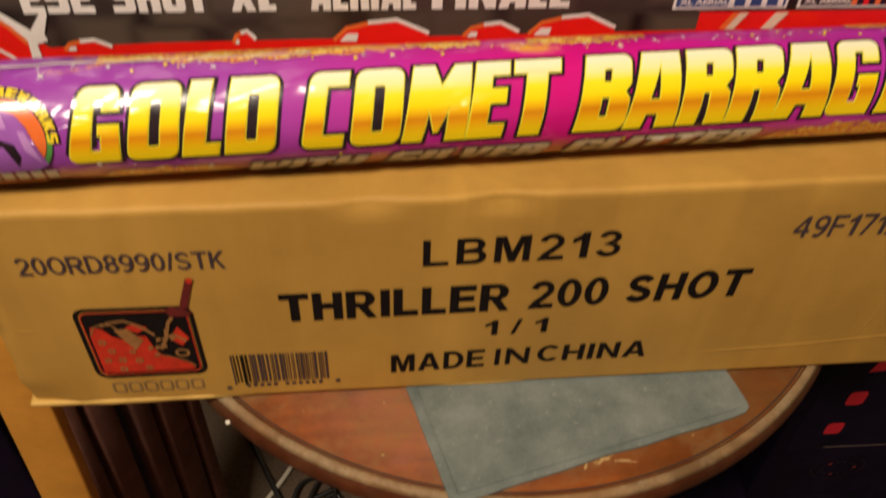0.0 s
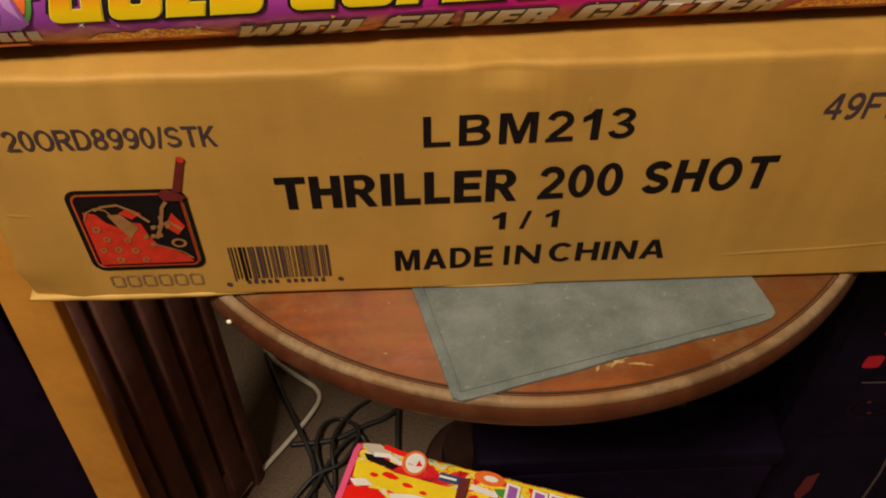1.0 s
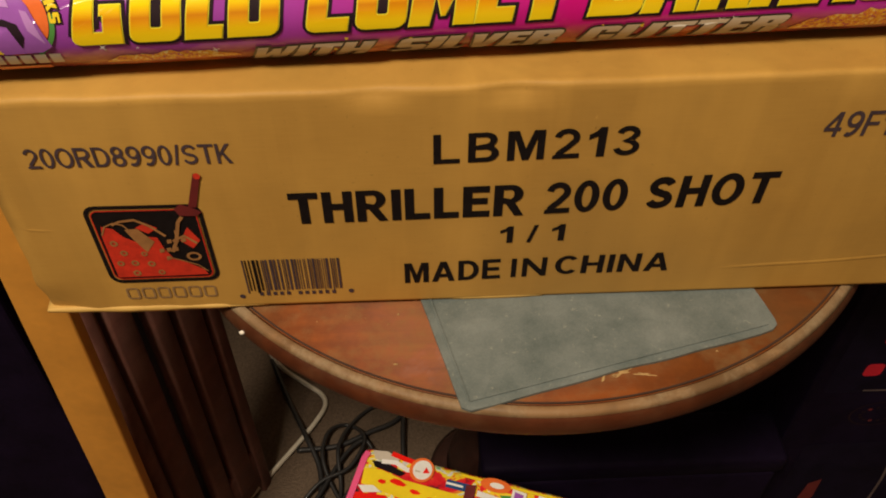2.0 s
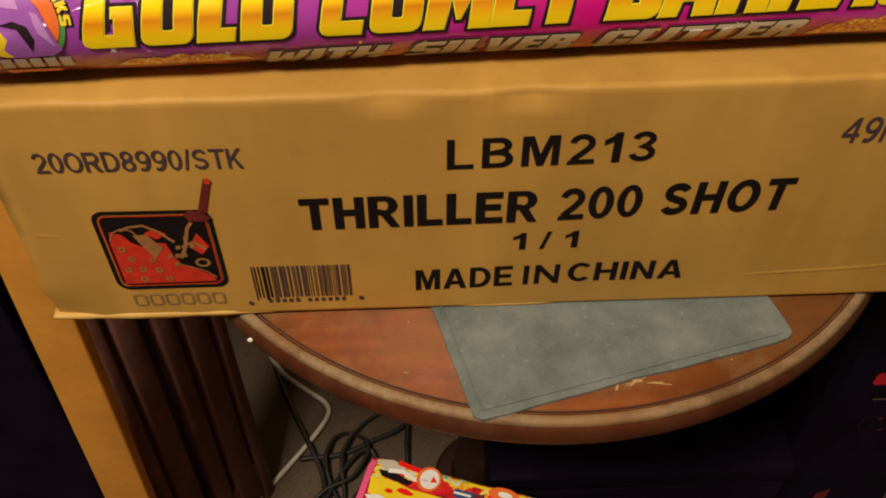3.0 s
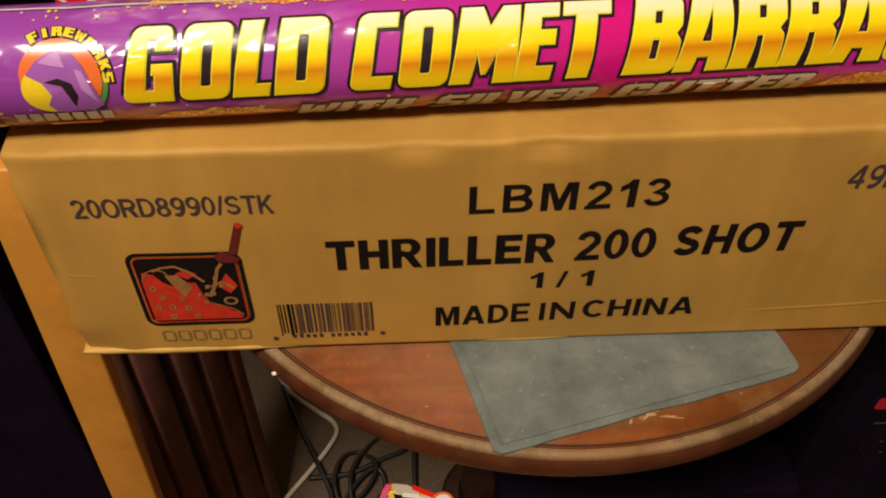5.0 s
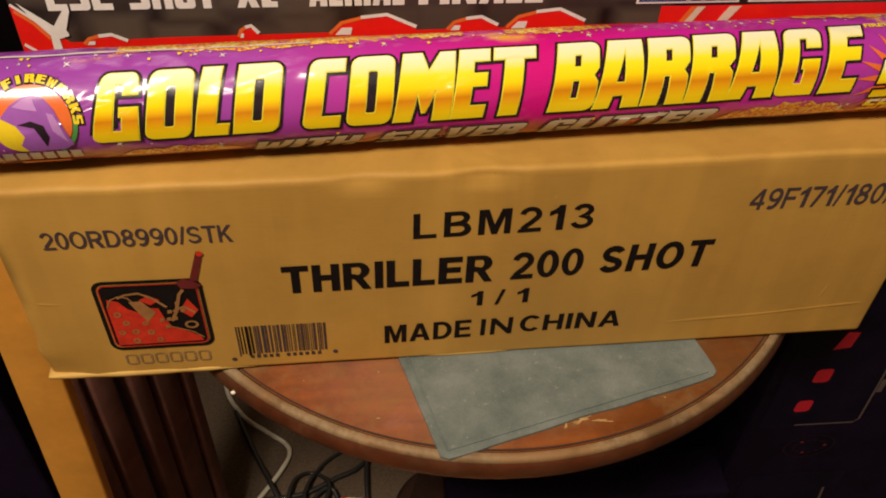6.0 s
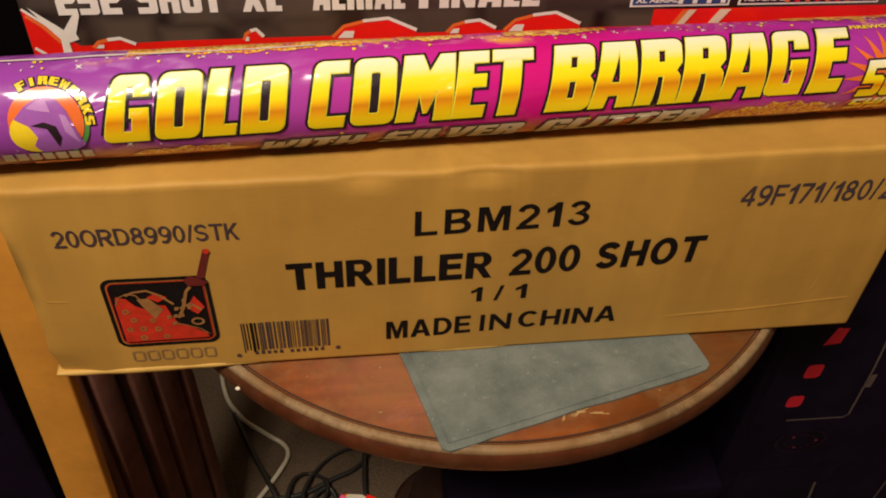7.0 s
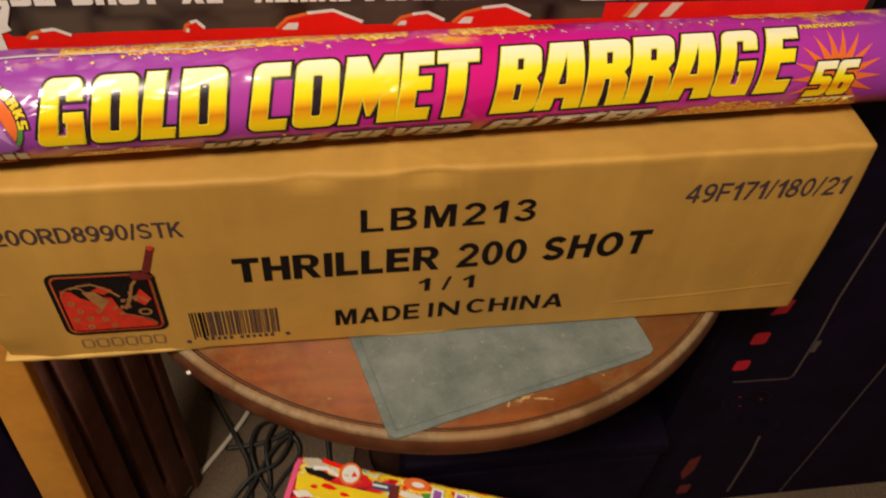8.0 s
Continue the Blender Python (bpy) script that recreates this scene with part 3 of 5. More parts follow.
def lip_bm(x0, x1, count, reach):
    """A thin torn board edge that curls out from below the front."""
    bm = bmesh.new()
    rows = []
    for k in range(count + 1):
        x = x0 + (x1 - x0) * k / count
        fall = 0.5 - 0.5 * math.cos(2 * math.pi * min(1, max(0, k / count)))
        wob = 0.6 + 0.4 * noise.noise(Vector((x * 55, 4, 0)))
        r = reach * fall ** 0.3 * wob * (1.0 - 0.5 * k / count)
        rows.append([bm.verts.new(p) for p in ((x, 0.010, -0.0036), (x, 0.0008 - 0.5 * r, -0.0034 - 0.0010 * fall), (x, 0.0006 - 0.7 * r, -0.0022), (x, 0.0006 - 0.5 * r, -0.0016 + r), (x, 0.0016, -0.0014 + r * 1.1), (x, 0.010, 0.0))])
    for a, b in zip(rows, rows[1:]):
        for k in range(6):
            bm.faces.new((a[k], a[(k + 1) % 6], b[(k + 1) % 6], b[k]))
    bm.faces.new(rows[0])
    bm.faces.new(rows[-1][::-1])
    bmesh.ops.recalc_face_normals(bm, faces=bm.faces[:])
    return bm


part("bottom_flap", lip_bm(-0.002, 0.130, 70, 0.0044), KRAFT_EDGE, carton, "pale torn board edge along the bottom", True)
part("bottom_flap", lip_bm(0.240, 0.298, 30, 0.0022), KRAFT_EDGE, carton, "", True)


def on_front(bm, slope=0.0, lift=0.0005):
    a, b, c, d = bounds(bm)
    slice_bm(bm, 0, [a + 0.006 * k for k in range(1, int((b - a) / 0.006) + 1)])
    for v in bm.verts:
        x, z = v.co.x, v.co.y + slope * (v.co.x - a)
        v.co = Vector((x, face_y(x, z) - lift, z))
    return bm


def arc_pts(cx, cy, rx, ry, a0, a1, count=12):
    return [(cx + rx * math.cos(radians(a0 + (a1 - a0) * k / count)), cy + ry * math.sin(radians(a0 + (a1 - a0) * k / count))) for k in range(count + 1)]


def bold_sans(c, w):
    """Width and loops of one bold grotesque capital or figure, ten high, with stems w wide."""
    v = w * 0.86
    h = w / 2
    if c == "T":
        return 7.4, [[(3.7 - h, 0), (3.7 + h, 0), (3.7 + h, 10 - v), (7.4, 10 - v), (7.4, 10), (0, 10), (0, 10 - v), (3.7 - h, 10 - v)]]
    if c == "H":
        return 7.6, [[(0, 0), (w, 0), (w, 4.2), (7.6 - w, 4.2), (7.6 - w, 0), (7.6, 0), (7.6, 10), (7.6 - w, 10), (7.6 - w, 4.2 + v), (w, 4.2 + v), (w, 10), (0, 10)]]
    if c == "I":
        return w, [rect(0, w, 0, 10)]
    if c == "L":
        return 6.4, [[(0, 0), (6.4, 0), (6.4, v), (w, v), (w, 10), (0, 10)]]
    if c == "E":
        return 6.9, [[(0, 0), (6.9, 0), (6.9, v), (w, v), (w, 4.2), (6.3, 4.2), (6.3, 4.2 + v), (w, 4.2 + v), (w, 10 - v), (6.7, 10 - v), (6.7, 10), (0, 10)]]
    if c == "M":
        return 9.0, [[(0, 0), (w, 0), (w, 7.4), (3.7, 0), (5.3, 0), (9 - w, 7.4), (9 - w, 0), (9, 0), (9, 10), (6.3, 10), (4.5, 3.9), (2.7, 10), (0, 10)]]
    if c == "N":
        return 7.7, [[(0, 0), (w, 0), (w, 6.6), (7.7 - w, 0), (7.7, 0), (7.7, 10), (7.7 - w, 10), (7.7 - w, 3.4), (w, 10), (0, 10)]]
    if c == "A":
        return 8.6, [[(0, 0), (w * 1.08, 0), (2.8, 2.1), (5.8, 2.1), (8.6 - w * 1.08, 0), (8.6, 0), (4.3 + w * 0.58, 10), (4.3 - w * 0.58, 10)], [(3.2, 2.1 + v), (5.4, 2.1 + v), (4.3, 7.4)]]
    if c == "1":
        return 4.2, [[(2.2, 0), (4.2, 0), (4.2, 10), (2.6, 10), (1.6, 8.6), (0, 7.6), (0, 5.9), (2.2, 7.0)]]
    if c == "/":
        return 3.6, [[(0, -0.2), (1.3, -0.2), (3.6, 10.2), (2.3, 10.2)]]
    if c in "O0":
        n = 8.4 if c == "O" else 6.4
        return n, [arc_pts(n / 2, 5, n / 2, 5.15, 0, 345, 23), arc_pts(n / 2, 5, n / 2 - w, 5.15 - v, 0, 345, 23)]
    if c == "C":
        return 7.6, [arc_pts(4.2, 5, 4.2, 5.15, 42, 318, 24) + arc_pts(4.2, 5, 4.2 - w, 5.15 - v, 312, 48, 24)]
    if c == "D":
        return 7.7, [[(0, 0), (3.4, 0)] + arc_pts(3.4, 5, 4.3, 5, -80, 80, 14) + [(3.4, 10), (0, 10)], [(w, v), (3.2, v)] + arc_pts(3.2, 5, 4.5 - w, 5 - v, -80, 80, 14) + [(3.2, 10 - v), (w, 10 - v)]]
    if c == "R":
        return 7.9, [[(0, 0), (w, 0), (w, 4.0), (3.1, 4.0), (5.5, 0), (7.9, 0), (5.5, 4.3)] + arc_pts(4.4, 7.1, 3.0, 2.9, -60, 85, 10) + [(4.4, 10), (0, 10)], [(w, 4.0 + v)] + arc_pts(4.2, 7.0, 3.0 - w * 0.9, 1.45, -90, 90, 8) + [(w, 8.45)]]
    if c == "B":
        return 7.5, [[(0, 0), (4.4, 0)] + arc_pts(4.5, 2.85, 3.0, 2.85, -85, 55, 9) + arc_pts(4.3, 7.5, 2.7, 2.5, -40, 85, 8) + [(4.3, 10), (0, 10)], [(w, v)] + arc_pts(4.2, 2.95, 3.1 - w * 0.9, 1.35, -90, 90, 8) + [(w, 4.3)], [(w, 4.3 + v * 0.9)] + arc_pts(4.0, 7.3, 2.9 - w * 0.9, 1.15, -90, 90, 8) + [(w, 8.45)]]
    if c == "S":
        return 7.2, [stroke(arc_pts(3.5, 2.85 + h * 0.1, 3.6 - h, 2.85 - h * 0.9, 195, 360, 10) + arc_pts(3.5, 2.85, 3.6 - h, 2.3 - h * 0.3, 10, 80, 5) + arc_pts(3.6, 7.15, 3.5 - h, 2.3 - h * 0.3, 260, 180, 6) + arc_pts(3.6, 7.15, 3.5 - h, 2.85 - h * 0.9, 170, 18, 10), w * 0.93)]
    if c == "2":
        return 6.6, [stroke(arc_pts(3.3, 6.9, 3.2 - h, 3.1 - h * 0.9, 172, -30, 12) + [(3.6, 3.7), (2.3, 2.5), (1.35, 1.3)], w * 0.9), [(0.0, 0.0), (6.6, 0.0), (6.6, v), (1.0, v), (0.2, v * 0.7)]]
    if c == "3":
        return 6.6, [stroke(arc_pts(3.2, 2.9, 3.3 - h, 2.9 - h * 0.9, 190, 375, 12) + [(4.4, 4.7), (2.6, 5.15), (4.2, 5.6)] + arc_pts(3.2, 7.3, 3.0 - h, 2.7 - h * 0.9, -8, 168, 12), w * 0.88)]
    if c == "8":
        return 6.6, [arc_pts(3.3, 2.8, 3.3, 2.95, -222, 42, 20) + arc_pts(3.3, 7.45, 2.9, 2.7, -42, 222, 18), arc_pts(3.3, 2.8, 3.3 - w, 2.95 - v, 0, 342, 19), arc_pts(3.3, 7.45, 2.9 - w, 2.7 - v, 0, 342, 19)]
    if c == "9":
        return 6.6, [arc_pts(3.3, 6.85, 3.3, 3.3, 0, 342, 19), arc_pts(3.3, 6.85, 3.3 - w, 3.3 - v, 0, 342, 19)], [stroke(arc_pts(2.6, 6.3, 4.0 - h, 6.3 - h * 0.9, 4, -115, 12), w)]
    if c == "7":
        return 6.5, [[(0, 10 - v), (4.7, 10 - v), (1.6, 0), (1.6 + w, 0), (6.5, 10 - v), (6.5, 10), (0, 10)]]
    if c == "4":
        return 7.0, [[(4.1, 0), (4.1 + w, 0), (4.1 + w, 2.3), (7.0, 2.3), (7.0, 2.3 + v), (4.1 + w, 2.3 + v), (4.1 + w, 10), (4.0, 10), (0, 3.8), (0, 2.3), (4.1, 2.3)], [(1.5, 2.3 + v), (4.1, 2.3 + v), (4.1, 7.4)]]
    if c == "F":
        return 6.5, [[(0, 0), (w, 0), (w, 4.2), (5.9, 4.2), (5.9, 4.2 + v), (w, 4.2 + v), (w, 10 - v), (6.5, 10 - v), (6.5, 10), (0, 10)]]
    if c == "K":
        return 7.5, [[(0, 0), (w, 0), (w, 3.3), (w + 1.2, 4.7), (7.3 - w * 1.25, 0), (7.5, 0), (w + 2.1, 5.9), (7.2, 10), (7.2 - w * 1.3, 10), (w, 5.2), (w, 10), (0, 10)]]
    raise KeyError(c)


def bold_words(words, w, gap=1.05, blank=3.4, lean=0.0):
    """One flat mesh for a row of bold capitals; overlapping strokes sit a hair apart."""
    whole, x = bmesh.new(), 0.0
    for c in words:
        if c == " ":
            x += blank
            continue
        wide, loops, *more = bold_sans(c, w)
        groups = [loops, *more] if c != "2" else [[loop] for loop in loops]
        for n, group in enumerate(groups):
            bm = outline([[(x + px + lean * py, py) for px, py in loop] for loop in group])
            me = bpy.data.meshes.new("draft")
            bm.to_mesh(me)
            bm.free()
            for v in me.vertices:
                v.co.z = 0.12 * n
            whole.from_mesh(me)
            bpy.data.meshes.remove(me)
        x += wide + gap
    return whole


def stamp(bm, x0, x1, z0, z1, slope, ink=INK, label=""):
    bm = fit_rect(bm, x0, x1, z0, z1)
    a = bounds(bm)[0]
    slice_bm(bm, 0, [a + 0.006 * k for k in range(1, int((x1 - x0) / 0.006) + 1)])
    for v in bm.verts:
        x, z = v.co.x, v.co.y + slope * (v.co.x - a)
        v.co = Vector((x, face_y(x, z) - 0.0005 - 0.001 * v.co.z, z))
    part("printed_text", bm, ink, carton, label)


stamp(bold_words("LBM213", 1.8, 2.0), 0.2312, 0.3370, 0.1071, 0.1259, 0.025, label="bold black printed code")
stamp(bold_words("THRILLER", 2.35, 1.0), 0.1535, 0.2805, 0.0668, 0.0896, 0.0152, label="heavy black printed word")
stamp(bold_words("200", 1.95, 0.9), 0.2915, 0.3362, 0.0693, 0.0926, 0.032)
stamp(bold_words("SHOT", 2.25, 1.3, lean=0.03), 0.3475, 0.4178, 0.0703, 0.0940, 0.022)
stamp(bold_words("1 / 1", 1.5), 0.2685, 0.3050, 0.0465, 0.0603, 0.028)
stamp(bold_words("MADE", 2.0, 1.3), 0.2138, 0.2703, 0.0144, 0.0317, 0.030)
stamp(bold_words("IN", 1.6, 1.9), 0.2766, 0.2975, 0.0166, 0.0331, 0.022)
stamp(bold_words("CHINA", 2.0, 1.5), 0.3025, 0.3708, 0.0178, 0.0343, 0.002)
stamp(bold_words("20ORD8990/STK", 1.55, 0.85), 0.0268, 0.1296, 0.1106, 0.1237, 0.004, INK_GREY, "thin violet-black printed order code")
stamp(bold_words("49F171/180/21", 1.65, 1.1, lean=0.02), 0.4312, 0.5378, 0.1172, 0.1335, 0.010, INK_GREY)


def on_mark(bm, lift=0.0005):
    """Shapes of the picture mark, drawn on a slightly smaller field."""
    for v in bm.verts:
        v.co.x, v.co.y = v.co.x + 0.0006, 0.0225 + (v.co.y - 0.0235) * 1.05
    return on_front(bm, 0.0, lift)


# picture mark: plain shapes in its colours
mark = part("printed_mark", on_mark(outline([rounded(0.0432, 0.1062, 0.0235, 0.0822, 0.0070), rounded(0.0455, 0.1039, 0.0258, 0.0799, 0.0052)]), 0.0005), INK, carton, "square printed picture mark in black and red")
part("dark_field", on_mark(outline([rounded(0.0465, 0.1030, 0.0268, 0.0790, 0.0045)]), 0.0004), INK, mark)
part("red_line", on_mark(outline([rounded(0.0463, 0.1031, 0.0266, 0.0791, 0.0046), rounded(0.0470, 0.1024, 0.0273, 0.0784, 0.0042)]), 0.0007), INK_RED, mark)
hill = [(0.0485, 0.0286), (0.0850, 0.0286), (0.1000, 0.0290), (0.0985, 0.0330), (0.0900, 0.0390), (0.0830, 0.0430), (0.0800, 0.0500), (0.0780, 0.0590), (0.0720, 0.0600), (0.0660, 0.0560), (0.0600, 0.0600), (0.0560, 0.0660), (0.0500, 0.0680), (0.0485, 0.0600)]
part("red_shape", on_mark(outline([hill]), 0.0008), INK_RED, mark)
part("red_shape", on_mark(outline([[(0.0680, 0.0665), (0.0740, 0.0700), (0.0800, 0.0660), (0.0740, 0.0620)]]), 0.0008), INK_RED, mark)
part("red_shape", on_mark(outline([[(0.0900, 0.0560), (0.0960, 0.0660), (0.1010, 0.0560), (0.0960, 0.0500)]]), 0.0008), INK_RED, mark)
part("pale_sweep", on_mark(outline([stroke([(0.0490, 0.0620), (0.0520, 0.0680), (0.0570, 0.0705), (0.0620, 0.0690), (0.0650, 0.0640)], 0.0009)]), 0.0011), INK_TAN, mark)
part("pale_sweep", on_mark(outline([stroke([(0.0840, 0.0480), (0.0880, 0.0560), (0.0920, 0.0700), (0.0950, 0.0740)], 0.0020)]), 0.0012), INK_TAN, mark)
part("pale_sweep", on_mark(outline([stroke([(0.0810, 0.0440), (0.0880, 0.0410), (0.0960, 0.0370), (0.1005, 0.0320)], 0.0008)]), 0.0012), INK_TAN, mark)
part("pale_shape", on_mark(outline([[(0.0700, 0.0480), (0.0760, 0.0560), (0.0690, 0.0660), (0.0620, 0.0655), (0.0650, 0.0580)]]), 0.0010), INK_TAN, mark)
for cx, cy, cr in ((0.0535, 0.0555, 0.0022), (0.0570, 0.0480, 0.0021), (0.0530, 0.0400, 0.0020), (0.0610, 0.0400, 0.0022), (0.0700, 0.0390, 0.0022), (0.0600, 0.0320, 0.0023), (0.0740, 0.0320, 0.0020), (0.0680, 0.0470, 0.0018)):
    part("ring_dot", on_mark(outline([disc(cx, cy, cr), disc(cx, cy, cr * 0.45)]), 0.0011), INK_TAN, mark)
for k in range(3):
    for j in range(5):
        x, z = 0.0770 + 0.0028 * j + 0.0012 * k, 0.0475 + 0.0034 * j - 0.0030 * k
        if (k + j) % 2 == 0:
            part("check_patch", on_mark(outline([[(x, z), (x + 0.0026, z + 0.0006), (x + 0.0028, z + 0.0034), (x + 0.0002, z + 0.0030)]]), 0.0011), INK_TAN, mark)
part("pale_sweep", on_mark(outline([stroke([(0.0560, 0.0690), (0.0610, 0.0715), (0.0690, 0.0725), (0.0760, 0.0680), (0.0830, 0.0600)], 0.0016)]), 0.0011), INK_TAN, mark)
part("pale_sweep", on_mark(outline([stroke([(0.0860, 0.0560), (0.0930, 0.0600), (0.0990, 0.0540)], 0.0018)]), 0.0011), INK_TAN, mark)
part("round_patch", on_mark(outline([disc(0.0950, 0.0440, 0.0042, 0.0034), disc(0.0950, 0.0440, 0.0026, 0.0020)]), 0.0011), INK_TAN, mark)
part("handle_shape", on_mark(outline([[(0.0996, 0.0800), (0.1042, 0.0800), (0.1105, 0.1010), (0.1070, 0.1024)]]), 0.0008), INK_MAROON, mark)
part("handle_tip", on_mark(outline([disc(0.1087, 0.1008, 0.0018, 0.0020)]), 0.0011), INK_RED, mark)
part("guard_shape", on_mark(outline([[(0.0920, 0.0795), (0.0960, 0.0830), (0.1030, 0.0795), (0.1065, 0.0770), (0.1030, 0.0742), (0.0940, 0.0748)]]), 0.0012), INK_MAROON, mark)
for k in range(6):
    x = 0.0490 + 0.0090 * k
    part("name_bar", on_mark(outline([rounded(x, x + 0.0076, 0.0095, 0.0190, 0.002), rounded(x + 0.0012, x + 0.0064, 0.0107, 0.0178, 0.001)]), 0.0005), INK_FAINT, mark)

barcode = part("barcode", on_front(outline([rect(0.1205, 0.1213, 0.0095, 0.0385)]), 0.01), INK_GREY, carton, "printed barcode of thin grey bars")
x = 0.1222
while x < 0.1770:
    w = random.choice((0.0004, 0.0005, 0.0006, 0.0009, 0.0014)) * (1.25 if x < 0.142 else 1.0)
    part("bar", on_front(outline([rect(x, x + w, 0.0095 + (0.0 if random.random() < 0.2 else 0.0022), 0.0385)]), 0.04), INK if x < 0.131 else INK_GREY, barcode)
    x += w + random.choice((0.0006, 0.0009, 0.0013))
for k in range(11):
    x = 0.1270 + 0.0040 * k + (0.003 if k > 4 else 0)
    part("digit_bar", on_front(outline([rect(x, x + 0.0022, 0.0072, 0.0102)]), 0.02), INK_GREY, barcode)
for x, z in ((0.1165, 0.0070), (0.1815, 0.0090)):
    part("digit_bar", on_front(outline([disc(x, z, 0.0016, 0.0018)]), 0.0), INK_GREY, barcode)
# pressed creases in the board
for pts, thick in (([(0.003, 0.0700), (0.015, 0.0665), (0.045, 0.0650)], 0.0009), ([(0.3740, 0.0165), (0.4200, 0.0192), (0.4680, 0.0212), (0.5100, 0.0245), (0.5360, 0.0262), (0.5470, 0.0262)], 0.0013), ([(0.5030, 0.0210), (0.5080, 0.0400), (0.5100, 0.0560)], 0.0009), ([(0.3120, 0.1480), (0.3130, 0.1300), (0.3115, 0.1180)], 0.0008), ([(0.4560, 0.1080), (0.4650, 0.0960), (0.4700, 0.0800)], 0.0008)):
    part("crease", pipe([(x, face_y(x, z) + 0.0040 - 0.20 * thick + (0.0007 if (x, z) in (pts[0], pts[-1]) else 0), z) for x, z in pts], 0.0040, 48, 6), KRAFT, carton, "", True)

# ---- the wrapped tube ----
AXIS, R = (0.0, 0.0315, Z0 + H + 0.0285 + 0.0004), 0.0285
S0, S1 = -0.022, 0.568
tube = thing("firework_tube", "long violet and magenta cardboard tube in clear wrinkled film, gold lettering", "tube", at=AXIS, turn=2.6)


def skin(s, phi, lift=0.0):
    """A place on the tube: metres along it, degrees up from its front."""
    r = R + lift + 0.00035 * noise.noise(Vector((s * 22, phi / 24, 1.5)))
    return Vector((s, -r * math.cos(radians(phi)), r * math.sin(radians(phi))))


wrap = bmesh.new()
layer = wrap.loops.layers.uv.new("UVMap")
NS, NP = 150, 64
grid = [[wrap.verts.new(skin(S0 + (S1 - S0) * i / NS, -180 + 360 * j / NP)) for j in range(NP)] for i in range(NS + 1)]
for i in range(NS):
    for j in range(NP):
        f = wrap.faces.new((grid[i][j], grid[i + 1][j], grid[i + 1][(j + 1) % NP], grid[i][(j + 1) % NP]))
        for loop, (a, b) in zip(f.loops, ((i, j), (i + 1, j), (i + 1, j + 1), (i, j + 1))):
            loop[layer].uv = (a / NS, b / NP)
bmesh.ops.recalc_face_normals(wrap, faces=wrap.faces[:])
part("wrapper", wrap, TUBE, tube, "printed violet and magenta wrapper with sparkles", True)
for s, side in ((S0, -1), (S1, 1)):
    cap = lathe([(0, 0), (R * 0.99, 0), (R * 0.97, 0.003), (R * 0.4, 0.004), (0, 0.004)], 32)
    bmesh.ops.rotate(cap, verts=cap.verts[:], matrix=Matrix.Rotation(radians(90 * side), 3, "Y"))
    bmesh.ops.translate(cap, verts=cap.verts[:], vec=(s - 0.002 * side, 0, 0))
    part("end_cap", cap, PURPLE_PRINT, tube, "", True)


def on_tube(bm, lift, y0=None, y1=None):
    """Wraps a flat shape, metres along and degrees/100 up, round the tube; its height within y0 to y1 goes into the second texture axis."""
    a, b, c, d = bounds(bm)
    y0, y1 = (c if y0 is None else y0), (d if y1 is None else y1)
    slice_bm(bm, 1, [c + 0.05 * k for k in range(1, int((d - c) / 0.05) + 1)])
    slice_bm(bm, 0, [a + 0.008 * k for k in range(1, int((b - a) / 0.008) + 1)])
    layer = bm.loops.layers.uv.verify()
    for f in bm.faces:
        f.smooth = True
        for loop in f.loops:
            loop[layer].uv = (0.5, (loop.vert.co.y - y0) / (y1 - y0))
    for v in bm.verts:
        s, phi = v.co.x, v.co.y * 100
        v.co = skin(s, phi + (s - 0.06) / 0.42 * 7.0, lift)
    return bm


def scaled(loops, x, k, y, kx_lean, tall):
    """Block-letter loops placed at x with scale k, height tall in degrees/100 above y, leaning to the right."""
    return [[(x + px * k + kx_lean * py / 10, y + tall * py / 10) for px, py in loop] for loop in loops]


def swollen(loops, grow):
    """Swells loops evenly in metres; the up axis is squeezed to metres first."""
    arc = R * math.radians(100)
    bm = outline([[(x, y * arc) for x, y in loop] for loop in loops], grow)
    for v in bm.verts:
        v.co.y /= arc
    return bm


def title(letter, low0, low1, top0, top1):
    """One gold capital of the title: its foot and its head as stretches along the tube; the row rises and swells along it."""
    wide, loops = BLOCK[letter]
    f = (low0 - 0.066) / 0.4
    y0, y1 = -0.100 + 0.038 * f, 0.628 + 0.095 * f
    shape = []
    for loop in loops:
        placed = []
        for px, py in loop:
            u, v = px / wide, py / 10
            placed.append(((1 - v) * (low0 + u * (low1 - low0)) + v * (top0 + u * (top1 - top0)), y0 + v * (y1 - y0)))
        shape.append(placed)
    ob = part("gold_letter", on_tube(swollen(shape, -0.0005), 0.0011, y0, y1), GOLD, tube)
    part("yellow_edge", on_tube(swollen(shape, 0.0), 0.0008), EDGE_YELLOW, ob)
    part("dark_outline", on_tube(swollen(shape, 0.0015), 0.0005), OUTLINE, ob)


